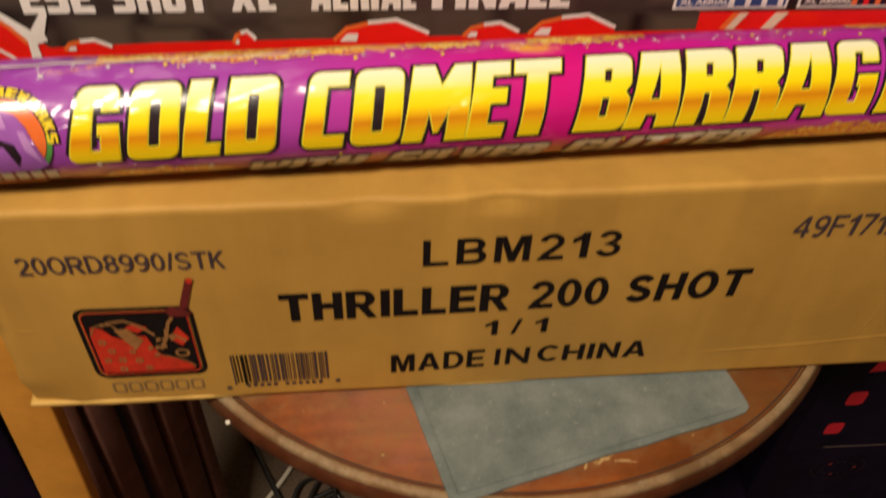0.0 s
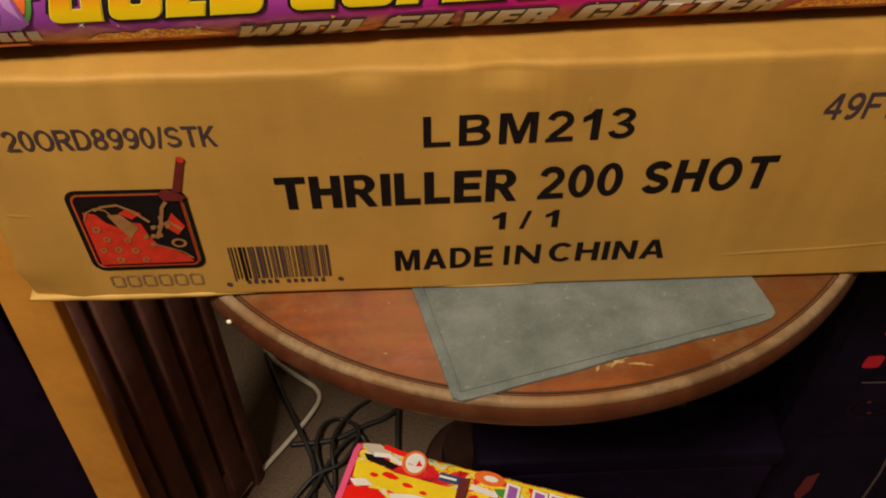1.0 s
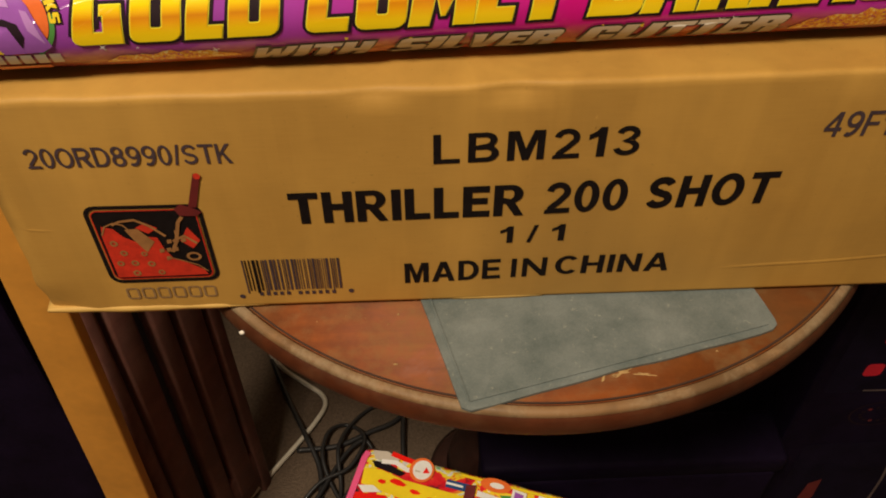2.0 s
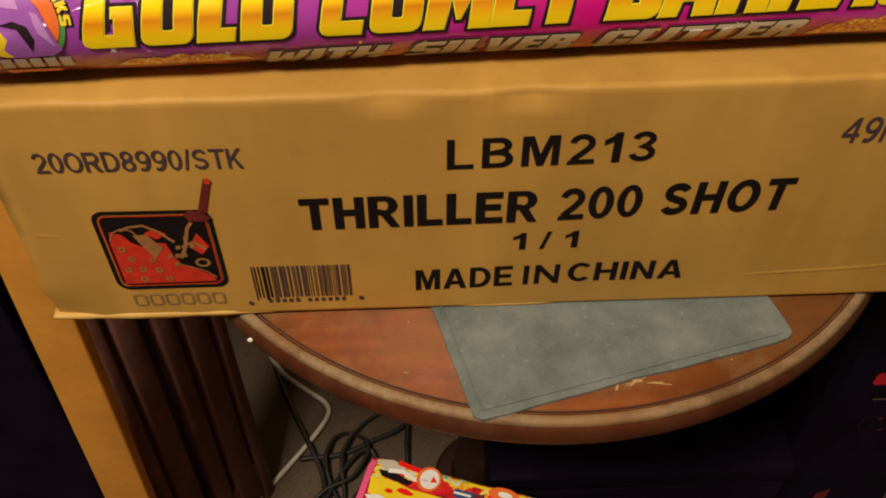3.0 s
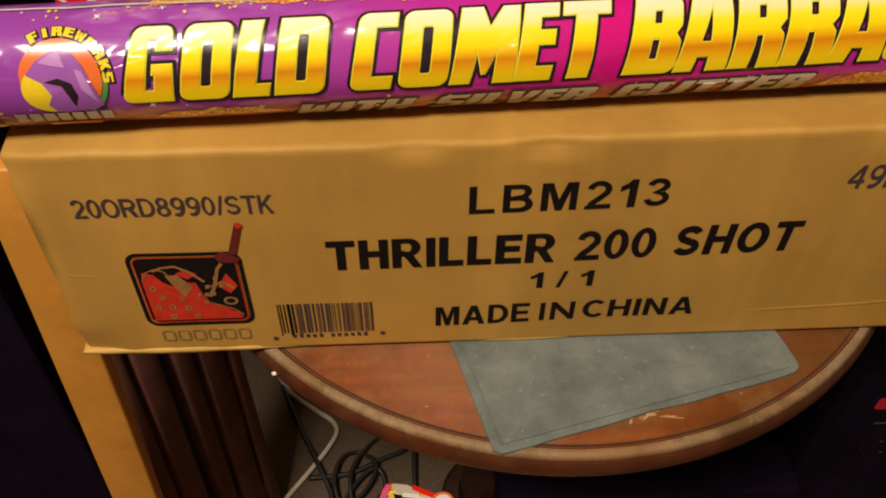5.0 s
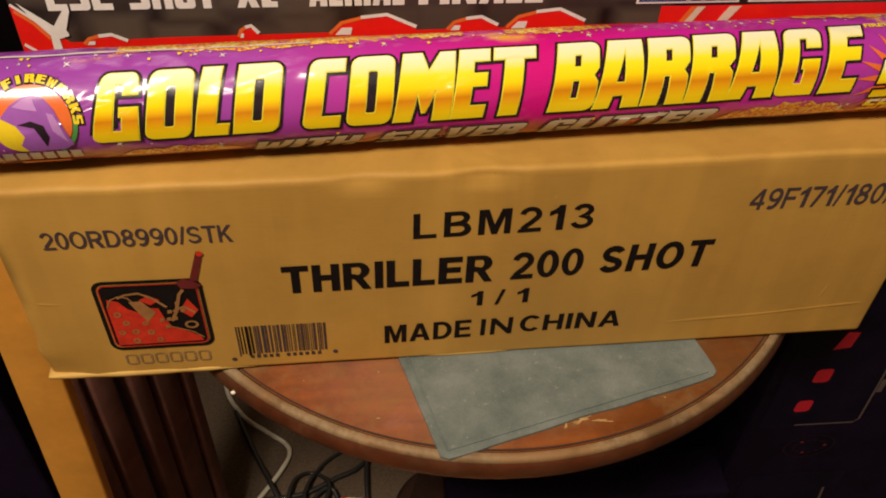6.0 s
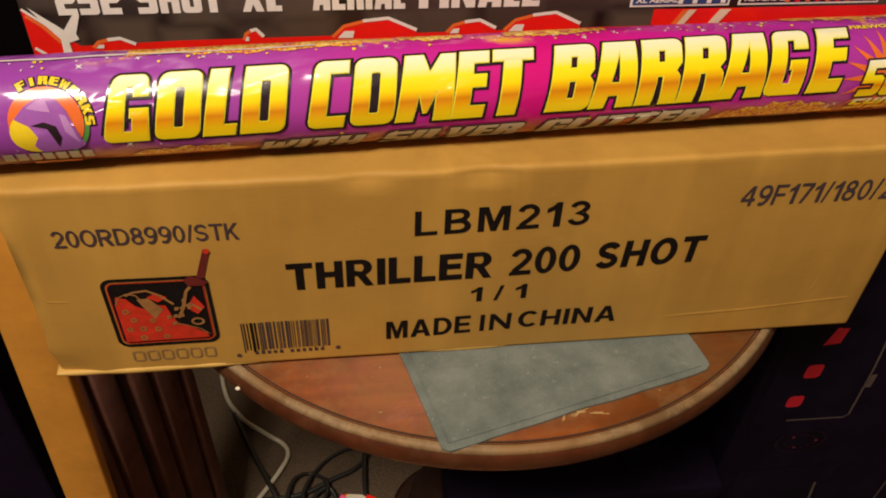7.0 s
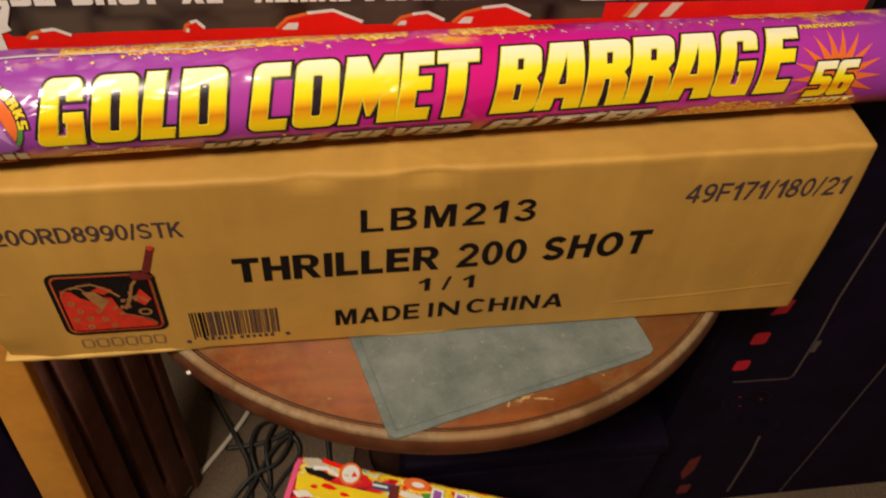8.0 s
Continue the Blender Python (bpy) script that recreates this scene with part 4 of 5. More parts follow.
for letter, *spans in (
    ("G", 0.0664, 0.0900, 0.0765, 0.0945), ("O", 0.0923, 0.1156, 0.1000, 0.1218), ("L", 0.1168, 0.1342, 0.1252, 0.1423), ("D", 0.1362, 0.1597, 0.1431, 0.1657),
    ("C", 0.1714, 0.1913, 0.1795, 0.1978), ("O", 0.1943, 0.2181, 0.2005, 0.2233), ("M", 0.2190, 0.2500, 0.2270, 0.2553), ("E", 0.2497, 0.2680, 0.2571, 0.2740), ("T", 0.2693, 0.2930, 0.2757, 0.2990),
    ("B", 0.3031, 0.3287, 0.3109, 0.3342), ("A", 0.3282, 0.3550, 0.3319, 0.3583), ("R", 0.3556, 0.3801, 0.3617, 0.3858), ("R", 0.3805, 0.4057, 0.3879, 0.4124), ("A", 0.4049, 0.4332, 0.4101, 0.4364), ("G", 0.4333, 0.4569, 0.4413, 0.4634), ("E", 0.4609, 0.4814, 0.4695, 0.4895),
):
    title(letter, *spans)
for words, s0, s1 in (("WITH", 0.1425, 0.2030), ("SILVER", 0.2105, 0.2935), ("GLITTER", 0.3010, 0.4040)):
    for loops, x, k in letter_row(words, s0, s1 - 0.005, 0.5):
        f = (x - 0.14) / 0.26
        shape = scaled(loops, x, k, -0.50 + 0.05 * f, 0.0062, 0.255 + 0.02 * f)
        ob = part("silver_letter", on_tube(swollen(shape, 0.0), 0.0008), SILVER_LETTER, tube)
        part("dark_outline", on_tube(swollen(shape, 0.0010), 0.0005), OUTLINE, ob)

# round badge: plain shapes in its colours
BS, BP = 0.0415, 0.190


def round_badge(q0, q1, a0, a1, count=10):
    """Part of a ring round the badge's middle: radii in metres, angles in degrees."""
    arc = R * math.radians(100)
    seq = [a0 + (a1 - a0) * k / count for k in range(count + 1)]
    return [(BS + q * math.cos(radians(a)), BP + q / arc * math.sin(radians(a))) for q, some in ((q0, seq), (q1, seq[::-1])) for a in some]


badge = part("badge", on_tube(swollen([disc(BS, BP, 0.0182, 0.0182 / (R * math.radians(100)), 40)], 0), 0.0004), ORANGE_PRINT, tube, "round orange and violet badge print")
part("badge_glow", on_tube(swollen([disc(0.0345, 0.08, 0.0115, 0.23, 32)], 0), 0.0007), YELLOW_PRINT, badge)
hood = [(-0.0150, 0.05), (-0.0095, 0.17), (-0.0035, 0.24), (0.0015, 0.26), (0.0065, 0.22), (0.0105, 0.11), (0.0130, -0.04), (0.0165, -0.27), (0.0115, -0.33), (-0.0055, -0.34), (-0.0085, -0.25), (-0.0055, -0.15), (-0.0085, -0.03)]
part("violet_shape", on_tube(swollen([[(BS + x, BP + y) for x, y in hood]], 0), 0.0010), PURPLE_PRINT, badge)
LILAC_PRINT = glossy_print("lilac_print", (0.50, 0.24, 0.60))
part("lilac_facet", on_tube(swollen([[(BS + x, BP + y) for x, y in ((-0.0085, 0.15), (-0.0035, 0.22), (0.0012, 0.24), (0.0030, 0.10), (-0.0030, 0.12))]], 0), 0.0013), LILAC_PRINT, badge)
part("lilac_facet", on_tube(swollen([[(BS + x, BP + y) for x, y in ((0.0070, 0.08), (0.0100, 0.06), (0.0120, -0.05), (0.0145, -0.24), (0.0085, -0.10))]], 0), 0.0013), LILAC_PRINT, badge)
part("dark_facet", on_tube(swollen([[(BS + x, BP + y) for x, y in ((-0.0075, -0.02), (-0.0010, 0.01), (0.0045, -0.04), (0.0060, -0.16), (0.0035, -0.27), (0.0020, -0.16), (0.0000, -0.06))]], 0), 0.0013), OUTLINE, badge)
part("green_arc", on_tube(swollen([round_badge(0.0186, 0.0208, -62, 4)], 0), 0.0008), GREEN_PRINT, badge)
for k, letter in enumerate("FIREWORKS"):
    a = radians(118 - k * 14.8)
    wide, loops = BLOCK[letter]
    arc = R * math.radians(100)
    shape = []
    for loop in loops:
        placed = []
        for px, py in loop:
            across, out = (px / wide - 0.5) * (0.0046 if letter != "I" else 0.0020), 0.0190 + 0.0046 * py / 10
            placed.append((BS + out * math.cos(a) + across * math.sin(a), BP + (out * math.sin(a) - across * math.cos(a)) / arc))
        shape.append(placed)
    ob = part("yellow_letter", on_tube(swollen(shape, 0), 0.0010), YELLOW_PRINT, badge)
    part("dark_outline", on_tube(swollen(shape, 0.0006), 0.0007), OUTLINE, ob)
for k in range(7):
    x = 0.0150 + 0.0066 * k
    part("name_bar", on_tube(swollen([rect(x, x + 0.0050, -0.30, -0.17)], 0), 0.0008), SILVER_PRINT, badge)
part("name_bar", on_tube(swollen([rect(0.028, 0.052, -0.43, -0.35)], 0), 0.0008), ORANGE_PRINT, badge)

burst = part("starburst", on_tube(outline([[(x, 0.08 + (y - 0.08) * 20) for x, y in star(0.5130, 0.08, 0.030, 0.0135, 18)]]), 0.0004), ORANGE_PRINT, tube, "orange sunburst print")
for loops, x, k in letter_row("56", 0.4945, 0.5225):
    shape = scaled(loops, x, k, -0.15, 0.005, 0.43)
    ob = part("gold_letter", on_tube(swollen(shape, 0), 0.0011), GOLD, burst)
    part("dark_outline", on_tube(swollen(shape, 0.0012), 0.0008), OUTLINE, ob)
for loops, x, k in letter_row("SHOT", 0.4930, 0.5280):
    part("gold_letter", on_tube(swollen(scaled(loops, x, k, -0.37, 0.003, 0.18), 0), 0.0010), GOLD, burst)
bm = fit_rect(written("FIREWORKS", 0.03), 0.4915, 0.5270, 0.685, 0.745)
part("small_lettering", on_tube(bm, 0.0009), YELLOW_PRINT, tube)

def flare_print():
    """Gold glitter: speckles of yellow and cream over orange and violet."""
    m = mat("gold_glitter_print", 0.4, spec=0.12)
    where = coords(m)
    n = blend(m, 0.5, noise_of(m, where, 130, 4, 0.7), noise_of(m, where, 520, 3, 0.7))
    c = ramp(m, n, [(0.38, (0.40, 0.05, 0.26)), (0.45, (0.72, 0.20, 0.03)), (0.54, (0.88, 0.52, 0.03)), (0.62, (0.92, 0.82, 0.40))])
    wire(m, c, shader(m).inputs["Base Color"])
    film(m, 0.65)
    return m


FLARE = flare_print()
for s0, s1, low in ((0.082, 0.205, 0.860), (0.225, 0.262, 0.915), (0.285, 0.345, 0.890), (0.455, 0.530, 0.900)):
    rnd = random.Random(int(s0 * 1000))
    edge = [(s0 + (s1 - s0) * k / 22, low + 0.05 * abs(2 * k / 22 - 1) + rnd.uniform(-0.035, 0.035)) for k in range(23)]
    part("gold_flare", on_tube(swollen([[(s0, 1.10)] + edge + [(s1, 1.10)]], 0), 0.0004), FLARE, tube, "gold glitter flare print")

for s0, s1, low, high in ((0.078, 0.140, -0.36, -0.20), (0.408, 0.488, -0.42, -0.12)):
    rnd = random.Random(int(s0 * 1000))
    over = [(s0 + (s1 - s0) * k / 18, low + (high - low) * math.sin(math.pi * k / 18) ** 0.5 * rnd.uniform(0.6, 1.0)) for k in range(19)]
    part("gold_flare", on_tube(swollen([[(s0, low - 0.02), (s1, low - 0.02)] + over[::-1]], 0), 0.0003), FLARE, tube)

# folded seam of the clear film along the top
FILM_EDGE = mat("clear_film_edge", 0.22, coat=1.0)
shader(FILM_EDGE).inputs["Base Color"].default_value = (0.72, 0.62, 0.66, 1)
rnd = random.Random(5)
low = [(S0 + 0.002 + 0.0105 * k, 0.905 + rnd.uniform(-0.008, 0.008)) for k in range(20)]
part("film_seam", on_tube(swollen([low + [(p, q + 0.022 + rnd.uniform(-0.004, 0.010)) for p, q in low[::-1]]], 0), 0.0009), FILM_EDGE, tube, "whitish folded film edge")

# sparkles scattered along the two edges of the print
for material, seed, count, tint in ((WHITE_PRINT, 3, 60, "white"), (YELLOW_PRINT, 8, 60, "gold")):
    rnd = random.Random(seed)
    bm = bmesh.new()
    for k in range(count):
        s = rnd.uniform(S0 + 0.01, S1 - 0.02)
        top = rnd.random() < 0.66
        phi = rnd.uniform(0.83, 0.97) + (s - 0.3) * 0.3 if top else rnd.uniform(-0.32, -0.12)
        big = rnd.uniform(0.0006, 0.0026) * (1.0 if tint == "white" else 0.55)
        pts = star(0, 0, big, big * (0.22 if tint == "white" else 0.7), 4 if tint == "white" else 3, rnd.random())
        ring = [bm.verts.new(skin(s + px, phi * 100 + math.degrees(py / R), 0.0007)) for px, py in pts]
        mid = bm.verts.new(skin(s, phi * 100, 0.0007))
        for a, b in zip(ring, ring[1:] + ring[:1]):
            bm.faces.new((a, b, mid))
    tagged(part("sparkle_print", bm, material, tube, tint + " printed sparkles"), kind="stuff")

# ---- the black box behind the tube ----
BX0, BX1, BY = 0.0175, 0.562, 0.084
cake = thing("firework_box", "glossy black firework box with white block lettering and red edge", "box", at=(BX0, BY, Z0 + H + 0.001))
BH = 0.20
body = box_bm(0, BX1 - BX0, 0, 0.19, 0, BH, 0.0015, 2)
part("body", body, NIGHT, cake)


def on_box(bm, lift=0.0004):
    """Flat shapes in the place's x and the height above the carton's underside, laid on the front of the black box."""
    for v in bm.verts:
        v.co = Vector((v.co.x - BX0, -lift, v.co.y - H - 0.001))
    return bm


part("red_edge", on_box(outline([[(BX0 + 0.001, 0.156), (0.560, 0.156), (0.560, 0.1960), (0.440, 0.1960), (0.10, 0.1925), (0.045, 0.1905), (BX0 + 0.001, 0.214)]]), 0.0003), RED_PRINT, cake, "red printed band")
for words, x0, x1 in (("252", 0.0380, 0.0726), ("SHOT", 0.0815, 0.1278), ("XL", 0.1390, 0.1612), ("AERIAL", 0.1785, 0.2320), ("FINALE", 0.2400, 0.3120)):
    for loops, x, k in letter_row(words, x0, x1, 0.7):
        part("white_letter", on_box(outline([[(x + px * k, 0.2098 + 0.0175 * py / 10) for px, py in loop] for loop in loops])), WHITE_PRINT, cake)


def gem(x0, x1, z, tall):
    w = x1 - x0
    ob = part("red_gem", on_box(outline([[(x0, z), (x0 + 0.16 * w, z + 0.62 * tall), (x0 + 0.34 * w, z + 0.86 * tall), (x0 + 0.66 * w, z + 0.92 * tall), (x1, z + 0.30 * tall), (x1, z - 0.004), (x0, z - 0.004)]]), 0.0005), RED_PRINT, cake, "red faceted gem print")
    part("white_edge", on_box(outline([stroke([(x0 + 0.36 * w, z + 0.86 * tall), (x0 + 0.66 * w, z + 0.98 * tall), (x0 + 0.80 * w, z + 0.72 * tall), (x1, z + 0.34 * tall)], 0.0021)]), 0.0008), WHITE_PRINT, ob)
    part("orange_edge", on_box(outline([stroke([(x0, z + 0.05 * tall), (x0 + 0.14 * w, z + 0.60 * tall), (x0 + 0.38 * w, z + 0.84 * tall)], 0.0022)]), 0.0007), ORANGE_PRINT, ob)
    part("pale_facet", on_box(outline([[(x0 + 0.06 * w, z), (x0 + 0.14 * w, z + 0.36 * tall), (x0 + 0.26 * w, z + 0.36 * tall), (x0 + 0.24 * w, z)]]), 0.0009), WHITE_PRINT, ob)


gem(0.0520, 0.0760, 0.1890, 0.0062)
gem(0.1375, 0.1490, 0.1915, 0.0075)
gem(0.1890, 0.2390, 0.1920, 0.0125)
gem(0.2570, 0.2870, 0.1935, 0.0085)
gem(0.2920, 0.3390, 0.1940, 0.0120)
part("white_flash", on_box(outline([[(0.0225, 0.2150), (0.0345, 0.2045), (0.0385, 0.2010), (0.0470, 0.2125), (0.0490, 0.2100), (0.0445, 0.1985), (0.0455, 0.1950), (0.0395, 0.1930), (0.0400, 0.1780), (0.0345, 0.1800), (0.0355, 0.1960), (0.0300, 0.2030)]]), 0.0009), WHITE_PRINT, cake, "white forked flash print")
part("orange_edge", on_box(outline([stroke([(0.0200, 0.2100), (0.0280, 0.2030), (0.0350, 0.1930)], 0.0020)]), 0.0006), ORANGE_PRINT, cake)
part("white_edge", on_box(outline([stroke([(0.0190, 0.2140), (0.0300, 0.2040), (0.0370, 0.1940)], 0.0016)]), 0.0007), WHITE_PRINT, cake)
part("white_edge", on_box(outline([stroke([(0.0200, 0.1900), (0.0260, 0.1850), (0.0290, 0.1800)], 0.0018)]), 0.0007), WHITE_PRINT, cake)
for x0, x1, field, name in ((0.3680, 0.4310, BLUE_PRINT, "blue"), (0.4366, 0.5290, RED_PRINT, "dark red")):
    card = part("picture_panel", on_box(outline([rect(x0, x1, 0.2080, 0.2500)]), 0.0005), WHITE_PRINT, cake, name + " picture panel with white border")
    part("panel_field", on_box(outline([rect(x0 + 0.0014, x1 - 0.0014, 0.2094, 0.2486)]), 0.0008), BLUE_PRINT if name == "blue" else BLACK_PRINT, card)
    part("panel_lettering", on_box(fit_rect(written("XL AERIAL", 0.03), x0 + 0.003, x0 + 0.030, 0.2108, 0.2140), 0.0011), WHITE_PRINT, card)
    for k in range(7):
        x = x0 + 0.030 + 0.0045 * k * (x1 - x0) / 0.063
        part("tall_bar", on_box(outline([rect(x, x + 0.0030, 0.2098, 0.2150 + 0.004 * (k % 3))]), 0.0010), field if k % 2 else ORANGE_PRINT if name != "blue" else WHITE_PRINT, card)
part("red_stripe", on_box(outline([rect(0.3840, 0.5560, 0.1955, 0.2062)]), 0.0004), RED_PRINT, cake)
for x, w, m in ((0.3965, 0.0100, ORANGE_PRINT), (0.4000, 0.0060, PALE_PRINT), (0.4200, 0.0085, PALE_PRINT)):
    part("slanting_stripe", on_box(outline([[(x, 0.1960), (x + w * 0.8, 0.1960), (x + w + 0.0050, 0.2058), (x + 0.0060, 0.2058)]]), 0.0008 if m == ORANGE_PRINT else 0.0011), m, cake)

# ---- slatted rack behind the table ----
rack = thing("slatted_rack", "dark brown slatted wooden rack with a honey-coloured front post", "rack", at=(-0.024, 0.040, 0), turn=65.7)
rack.matrix_world = pose(-0.024, 0.042, 0, -6.2, 6.0, 65.7)  # it leans back
bpy.context.view_layer.update()
for s0, s1, z0, z1 in ((0.000, 0.016, 0.0, 0.53), (0.0215, 0.050, 0.05, 0.53), (0.0650, 0.088, 0.05, 0.53), (0.0960, 0.128, 0.05, 0.53), (0.1340, 0.152, 0.0, 0.53)):
    part("slat", box_bm(s0, s1, 0.0, 0.016, z0, z1, 0.004, 2), WOOD_DARK, rack, "", True)
part("rail", box_bm(0.0, 0.150, 0.002, 0.015, 0.030, 0.088, 0.003, 2), WOOD_DARK, rack, "", True)
part("rail", box_bm(0.0, 0.150, 0.0035, 0.019, 0.500, 0.536, 0.003, 2), WOOD_DARK, rack, "", True)
part("back_panel", box_bm(0.0, 0.150, 0.030, 0.036, 0.01, 0.52), BACKING, rack, "black backing behind the slats")
post = box_bm(0, 1, 0.040, 0.054, 0.0, 0.66, 0.0, 2)
slice_bm(post, 2, [0.06 * k for k in range(1, 11)])
for v in post.verts:
    lean = 0.5 - v.co.z
    bend = 0.0006 * noise.noise(Vector((v.co.x, 3.0, v.co.z * 9)))
    v.co.x = (-0.0150 - 0.038 * lean if v.co.x > 0.5 else -0.0500 - 0.052 * lean) + bend
    v.co.y -= 0.010 * lean
bmesh.ops.bevel(post, geom=[e for e in post.edges if e.calc_face_angle(0) > 0.8], offset=0.002, segments=2, profile=0.5, affect="EDGES")
pob = part("post", post, PINE, None, "honey-coloured pine post", True)
pob.parent = rack
pob.matrix_parent_inverse = rack.matrix_world.inverted()

# Added block, no known furniture: keeps the area by the rack black.
cabinet = thing("dark_filler_block", "matt black block added to fill the dark beside the rack", "cabinet", at=(-0.42, 0.34, 0))
part("filler_body", box_bm(-0.30, 0.300, -0.214, 0.30, 0.0, 0.80, 0.004, 2), DARK_PRINT_FILL, cabinet)

# ---- tall dark box beside the table ----
tall = thing("tall_firework_box", "tall black and violet firework box with red squares, in shadow", "box", at=(0.572, 0.082, 0))
# Body widened to the right, to cover floor that has to stay dark.
part("body", box_bm(0, 0.46, 0, 0.30, 0, 0.70, 0.002, 2), DARK_PRINT_FILL, tall)


def on_tall(bm, lift=0.0005):
    for v in bm.verts:
        v.co = Vector((v.co.x - 0.572, -lift, v.co.y + Z0))
    return bm


PALE_LINE = plain("worn_pale_line", (0.095, 0.068, 0.066), 0.5)
DIM = plain("dim_brown_print", (0.014, 0.006, 0.008), 0.6)
shader(DIM).inputs["Specular IOR Level"].default_value = 0.1
PANEL = plain("blue_black_print", (0.0062, 0.0040, 0.0130), 0.6, 30, 0.5)
shader(PANEL).inputs["Specular IOR Level"].default_value = 0.08
DEEP_RED = plain("deep_red_print", (0.50, 0.008, 0.025), 0.4)
panel = part("printed_panel", on_tall(outline([rounded(0.585, 0.690, -0.250, 0.06, 0.008)]), 0.0004), PANEL, tall, "blue-black printed panel with a pale outline")
part("pale_outline", on_tall(outline([stroke([(0.622, -0.2470), (0.684, -0.2490), (0.6885, -0.2440), (0.6850, -0.170), (0.6790, -0.110), (0.6750, 0.00)], 0.0022)]), 0.0007), PALE_LINE, panel)
part("red_square", on_tall(outline([rounded(0.6145, 0.6315, -0.178, -0.158, 0.0045)]), 0.0008), DEEP_RED, panel)
part("red_square", on_tall(outline([rounded(0.6120, 0.6285, -0.224, -0.206, 0.0045)]), 0.0008), DEEP_RED, panel)
part("red_square", on_tall(outline([[(0.618, -0.130), (0.634, -0.128), (0.636, -0.108), (0.624, -0.106)]]), 0.0008), DEEP_RED, panel)
part("grey_patch", on_tall(outline([stroke([(0.6905, -0.200), (0.6900, -0.180)], 0.006)]), 0.0009), PALE_LINE, panel)
ring = part("round_emblem", on_tall(outline([disc(0.652, -0.288, 0.028, 0.020), disc(0.652, -0.288, 0.026, 0.0185)]), 0.0005), DIM, tall, "dim round emblem print")
for k in range(14):
    a = 2 * math.pi * k / 14
    part("dot", on_tall(outline([disc(0.652 + 0.017 * math.cos(a), -0.288 + 0.011 * math.sin(a), 0.0022, 0.0018, 8)]), 0.0008), INK_MAROON if k % 5 == 0 else DIM, ring)
low = part("printed_panel", on_tall(outline([rounded(0.600, 0.715, -0.545, -0.340, 0.008)]), 0.0004), PANEL, tall)
part("pale_outline", on_tall(outline([stroke([(0.700, -0.375), (0.706, -0.420), (0.711, -0.525)], 0.0030)]), 0.0007), PALE_LINE, low)
part("red_patch", on_tall(outline([[(0.628, -0.420), (0.640, -0.412), (0.642, -0.450), (0.634, -0.475), (0.626, -0.455)]]), 0.0008), INK_MAROON, low)
part("red_square", on_tall(outline([rounded(0.636, 0.652, -0.515, -0.490, 0.004)]), 0.0008), INK_MAROON, low)
part("worn_edge", on_tall(outline([rect(0.7905, 0.7925, -0.545, 0.14)]), 0.0006), PALE_LINE, tall)

# ---- bright packet on the floor ----
packet = thing("firework_packet", "bright red and yellow film-wrapped firework packet standing on the floor", "packet", at=(0.1744, 0.0355, 0), turn=-18.2)
PT = Z0 - 0.230
body = box_bm(0, 0.215, -0.15, 0, 0, PT, 0.006, 3)
slice_bm(body, 0, [0.01 + 0.0098 * k for k in range(20)])
slice_bm(body, 1, [-0.14 + 0.01 * k for k in range(14)])
for v in body.verts:
    if v.co.z > PT - 0.008:
        v.co.z += 0.0022 * noise.noise(v.co * 60)
part("body", body, CONFETTI, packet, "", True)


def on_packet(bm, lift):
    ext = bm
    for v in ext.verts:
        v.co.z = PT + 0.0018 + lift
    return ext


part("pink_edge", on_packet(outline([stroke([(0.0035, -0.140), (0.0030, -0.012), (0.0045, -0.006)], 0.0050)]), 0.0), PINK_PRINT, packet, "pink folded film edge")
part("grey_patch", on_packet(outline([[(0.008, -0.004), (0.020, -0.002), (0.032, -0.006), (0.030, -0.011), (0.012, -0.011)]]), 0.0005), SILVER_PRINT, packet)
part("black_band", on_packet(outline([[(0.010, -0.013), (0.022, -0.012), (0.040, -0.017), (0.036, -0.021), (0.014, -0.018)]]), 0.0006), BLACK_PRINT, packet)
part("white_swoosh", on_packet(outline([stroke([(0.018, -0.012), (0.030, -0.010), (0.040, -0.014), (0.050, -0.013)], 0.0040)]), 0.0008), WHITE_PRINT, packet)
part("red_patch", on_packet(outline([stroke([(0.024, -0.003), (0.036, -0.005), (0.046, -0.006)], 0.0044)]), 0.0007), RED_PRINT, packet)
seal = part("round_seal", on_packet(outline([disc(0.052, -0.011, 0.0102, 0.0110)]), 0.0010), ORANGE_PRINT, packet, "white and orange round seal")
part("seal_field", on_packet(outline([disc(0.0525, -0.011, 0.0078, 0.0087)]), 0.0014), WHITE_PRINT, seal)
part("seal_patch", on_packet(outline([[(0.0535, -0.0140), (0.0590, -0.0125), (0.0550, -0.0080)]]), 0.0018), RED_PRINT, seal)
part("seal_patch", on_packet(outline([rect(0.0470, 0.0515, -0.0140, -0.0126)]), 0.0018), SILVER_PRINT, seal)
part("yellow_band", on_packet(outline([[(0.006, -0.021), (0.020, -0.019), (0.040, -0.023), (0.095, -0.024), (0.093, -0.036), (0.050, -0.040), (0.008, -0.035)]]), 0.0004), YELLOW_PRINT, packet)
for x, y, a, b in ((0.036, -0.027, 0.007, 0.0028), (0.052, -0.031, 0.006, 0.0022), (0.024, -0.029, 0.004, 0.0018), (0.066, -0.034, 0.004, 0.0018)):
    part("red_patch", on_packet(outline([[(x + (a * math.cos(k * 0.7)) * random.uniform(0.6, 1.2), y + b * math.sin(k * 0.7) * random.uniform(0.6, 1.3)) for k in range(9)]]), 0.0008), RED_PRINT, packet)
part("white_band", on_packet(outline([[(0.040, -0.041), (0.060, -0.037), (0.092, -0.039), (0.094, -0.052), (0.070, -0.050), (0.044, -0.048)]]), 0.0006), WHITE_PRINT, packet)
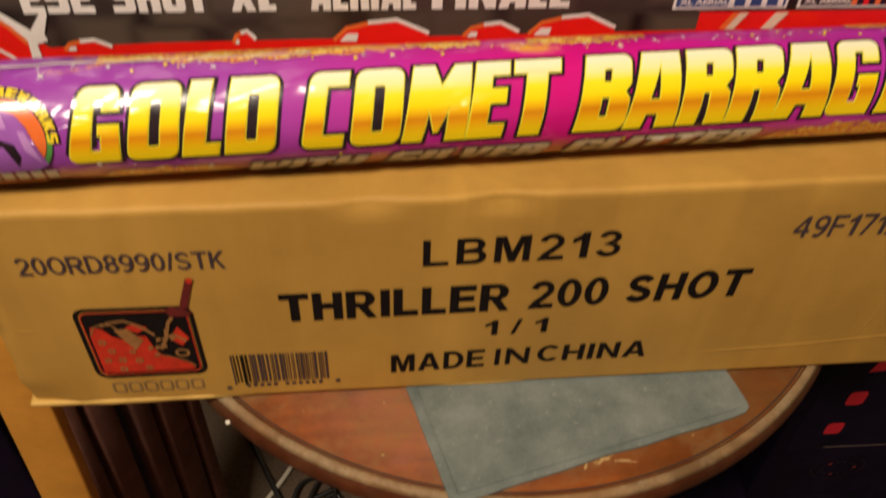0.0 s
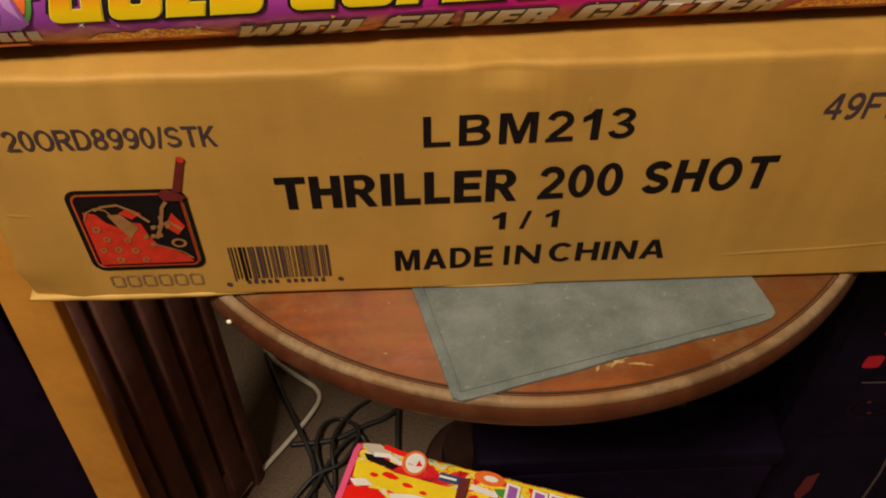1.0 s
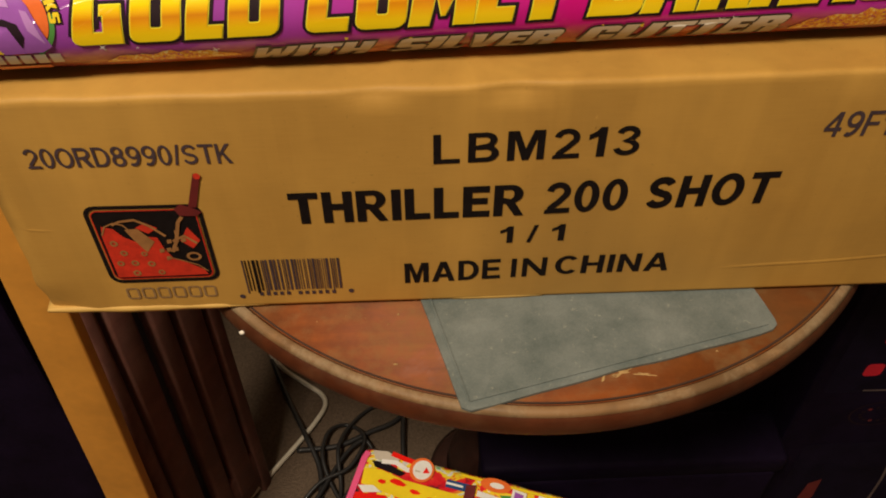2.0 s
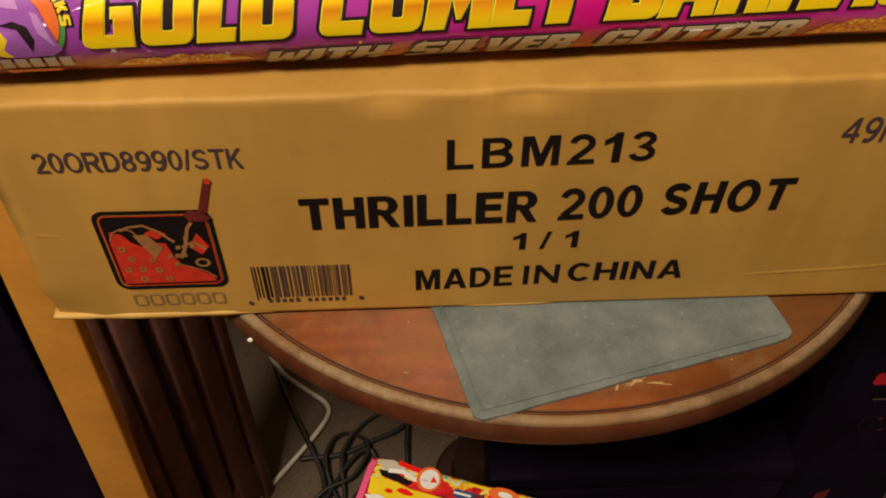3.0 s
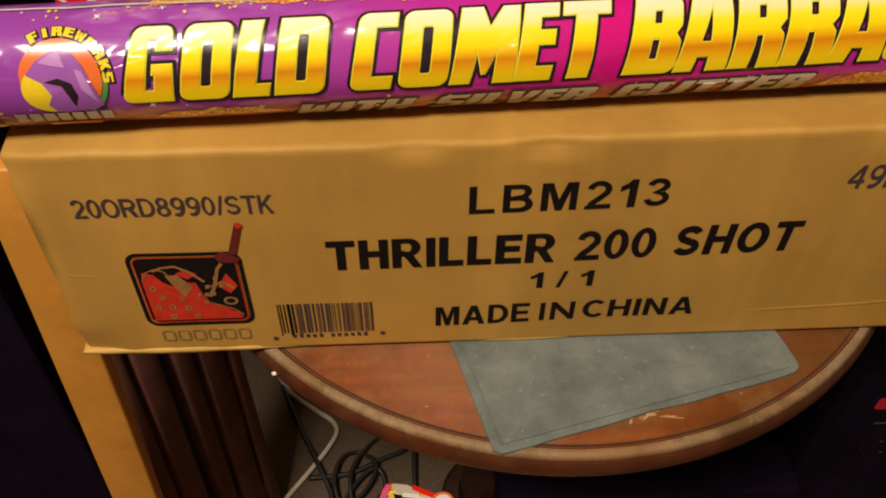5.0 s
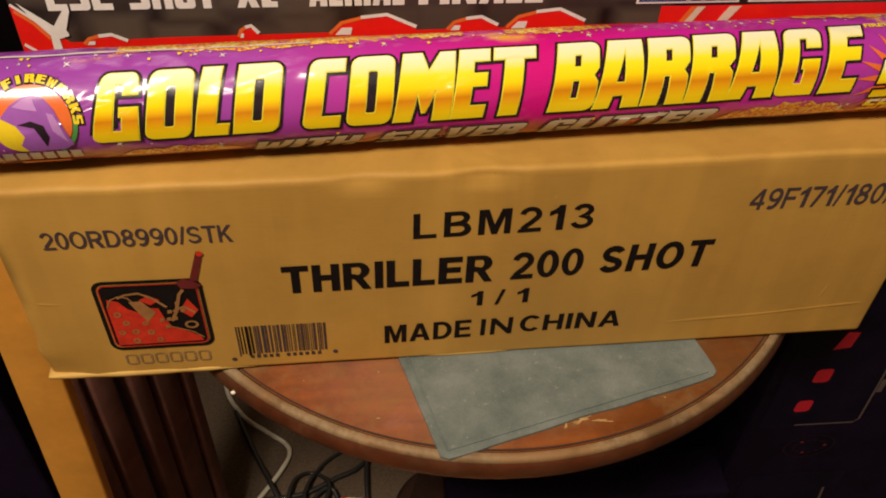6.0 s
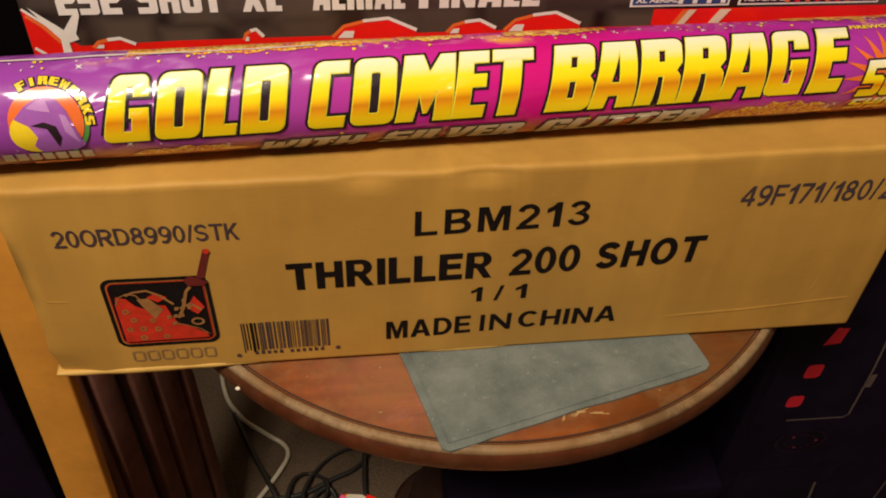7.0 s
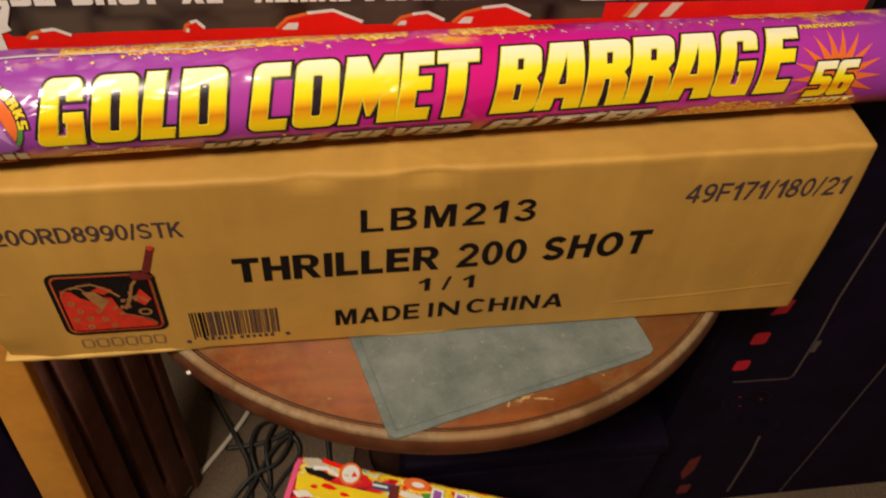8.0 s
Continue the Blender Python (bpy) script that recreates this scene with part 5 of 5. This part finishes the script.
part("white_band", on_packet(outline([[(0.006, -0.037), (0.018, -0.034), (0.026, -0.038), (0.012, -0.042)]]), 0.0006), WHITE_PRINT, packet)
part("red_band", on_packet(outline([[(0.006, -0.043), (0.030, -0.040), (0.046, -0.050), (0.040, -0.066), (0.006, -0.062)]]), 0.0005), RED_PRINT, packet)
part("blue_strip", on_packet(outline([[(0.074, -0.013), (0.096, -0.013), (0.096, -0.020), (0.074, -0.020)]]), 0.0008), BLUE_PRINT, packet)
part("white_stripe", on_packet(outline([rect(0.074, 0.088, -0.0175, -0.0155)]), 0.0012), WHITE_PRINT, packet)
part("fold_band", on_packet(outline([[(0.090, -0.014), (0.098, -0.012), (0.099, -0.060), (0.092, -0.060)]]), 0.0010), INK_MAROON, packet, "dark folded seam")
ring = part("orange_ring", on_packet(outline([disc(0.113, -0.008, 0.0125, 0.0060), disc(0.114, -0.008, 0.0060, 0.0026)]), 0.0007), ORANGE_PRINT, packet)
part("ring_middle", on_packet(outline([disc(0.114, -0.008, 0.0058, 0.0025)]), 0.0006), WHITE_PRINT, ring)
part("white_stripe", on_packet(outline([[(0.100, -0.016), (0.124, -0.018), (0.122, -0.023), (0.100, -0.021)]]), 0.0006), WHITE_PRINT, packet)
part("green_patch", on_packet(outline([[(0.118, -0.0155), (0.130, -0.0130), (0.136, -0.0160), (0.130, -0.0230), (0.122, -0.0200)]]), 0.0007), GREEN_PRINT, packet)
part("yellow_band", on_packet(outline([[(0.120, -0.024), (0.212, -0.026), (0.212, -0.040), (0.124, -0.038)]]), 0.0005), YELLOW_PRINT, packet)
part("yellow_line", on_packet(outline([rect(0.084, 0.206, -0.0075, -0.0050)]), 0.0005), YELLOW_PRINT, packet)
for x0, x1 in ((0.127, 0.1385), (0.148, 0.160), (0.161, 0.174), (0.175, 0.188), (0.189, 0.202)):
    ob = part("letter_block", on_packet(outline([[(x0, -0.0230), (x1, -0.0245), (x1, -0.0085), (x0, -0.0075)]]), 0.0010), WHITE_PRINT, packet, "white bar with a violet core")
    part("violet_bar", on_packet(outline([[(x0 + 0.0022, -0.0208), (x1 - 0.0022, -0.0222), (x1 - 0.0022, -0.0108), (x0 + 0.0022, -0.0098)]]), 0.0014), PURPLE_PRINT, ob)

# ---- cables on the carpet ----


def cable(name, pts, radius, material, label):
    ob = part(name, pipe(pts, radius), material, None, label, True)
    return tagged(ob, category="cable", group="cables on the carpet")


cable("white_cable", [(-0.06, 0.06, 0.004), (0.0071, 0.1506, 0.004), (0.038, 0.192, 0.004), (0.0677, 0.2317, 0.005), (0.088, 0.262, 0.006), (0.0967, 0.2847, 0.004), (0.0900, 0.302, 0.004), (0.065, 0.322, 0.004), (0.0281, 0.3555, 0.004), (0.00, 0.42, 0.004), (-0.02, 0.60, 0.004)], 0.0032, CABLE_WHITE, "off-white mains cable lying across the carpet")
cable("black_cable", [(0.02, 0.36, 0.004), (0.05, 0.29, 0.004), (0.075, 0.235, 0.011), (0.095, 0.190, 0.005), (0.10, 0.13, 0.004), (0.12, 0.06, 0.004)], 0.0033, CABLE_BLACK, "black cable crossing the white one on the carpet")
cable("black_cable", [(0.065, 0.215, 0.010), (0.115, 0.222, 0.005), (0.155, 0.240, 0.005), (0.195, 0.262, 0.004), (0.24, 0.33, 0.004)], 0.0035, CABLE_BLACK, "black cable running under the table")
cable("black_cable", [(0.06, 0.10, 0.004), (0.095, 0.150, 0.011), (0.125, 0.205, 0.011), (0.150, 0.225, 0.011), (0.160, 0.200, 0.005), (0.135, 0.165, 0.004), (0.105, 0.120, 0.004)], 0.0028, CABLE_BLACK, "looped thin black cable on the carpet")
cable("black_cable", [(0.21, 0.12, 0.004), (0.200, 0.180, 0.004), (0.198, 0.240, 0.012), (0.205, 0.33, 0.004)], 0.0030, CABLE_BLACK, "black cable behind the packet")
cable("black_cable", [(0.03, 0.09, 0.004), (0.07, 0.140, 0.004), (0.098, 0.170, 0.012), (0.132, 0.188, 0.012), (0.150, 0.226, 0.014), (0.128, 0.252, 0.004), (0.105, 0.240, 0.012), (0.098, 0.205, 0.014), (0.112, 0.165, 0.006), (0.140, 0.120, 0.004)], 0.0026, CABLE_BLACK, "thin black cable coiled on the carpet")
cable("black_cable", [(0.115, 0.10, 0.004), (0.122, 0.160, 0.005), (0.118, 0.215, 0.016), (0.140, 0.262, 0.005), (0.175, 0.285, 0.004), (0.22, 0.29, 0.004)], 0.0026, CABLE_BLACK, "thin black cable bending under the table")

# ---- near-black box, added to hide the lit floor below the table ----
filler_box = thing("floor_filler_box", "near-black box added to keep the floor under the table dark", "storage box", at=(0.4175, 0.0725, 0))
part("body", box_bm(-0.140, 0.140, -0.0255, 0.0255, 0, 0.222, 0.006, 2), DARK_PRINT_FILL, filler_box, "", True)
part("lid", box_bm(-0.1425, 0.1425, -0.0275, 0.0275, 0.224, 0.250, 0.005, 2), DARK_PRINT_FILL, filler_box, "", True)
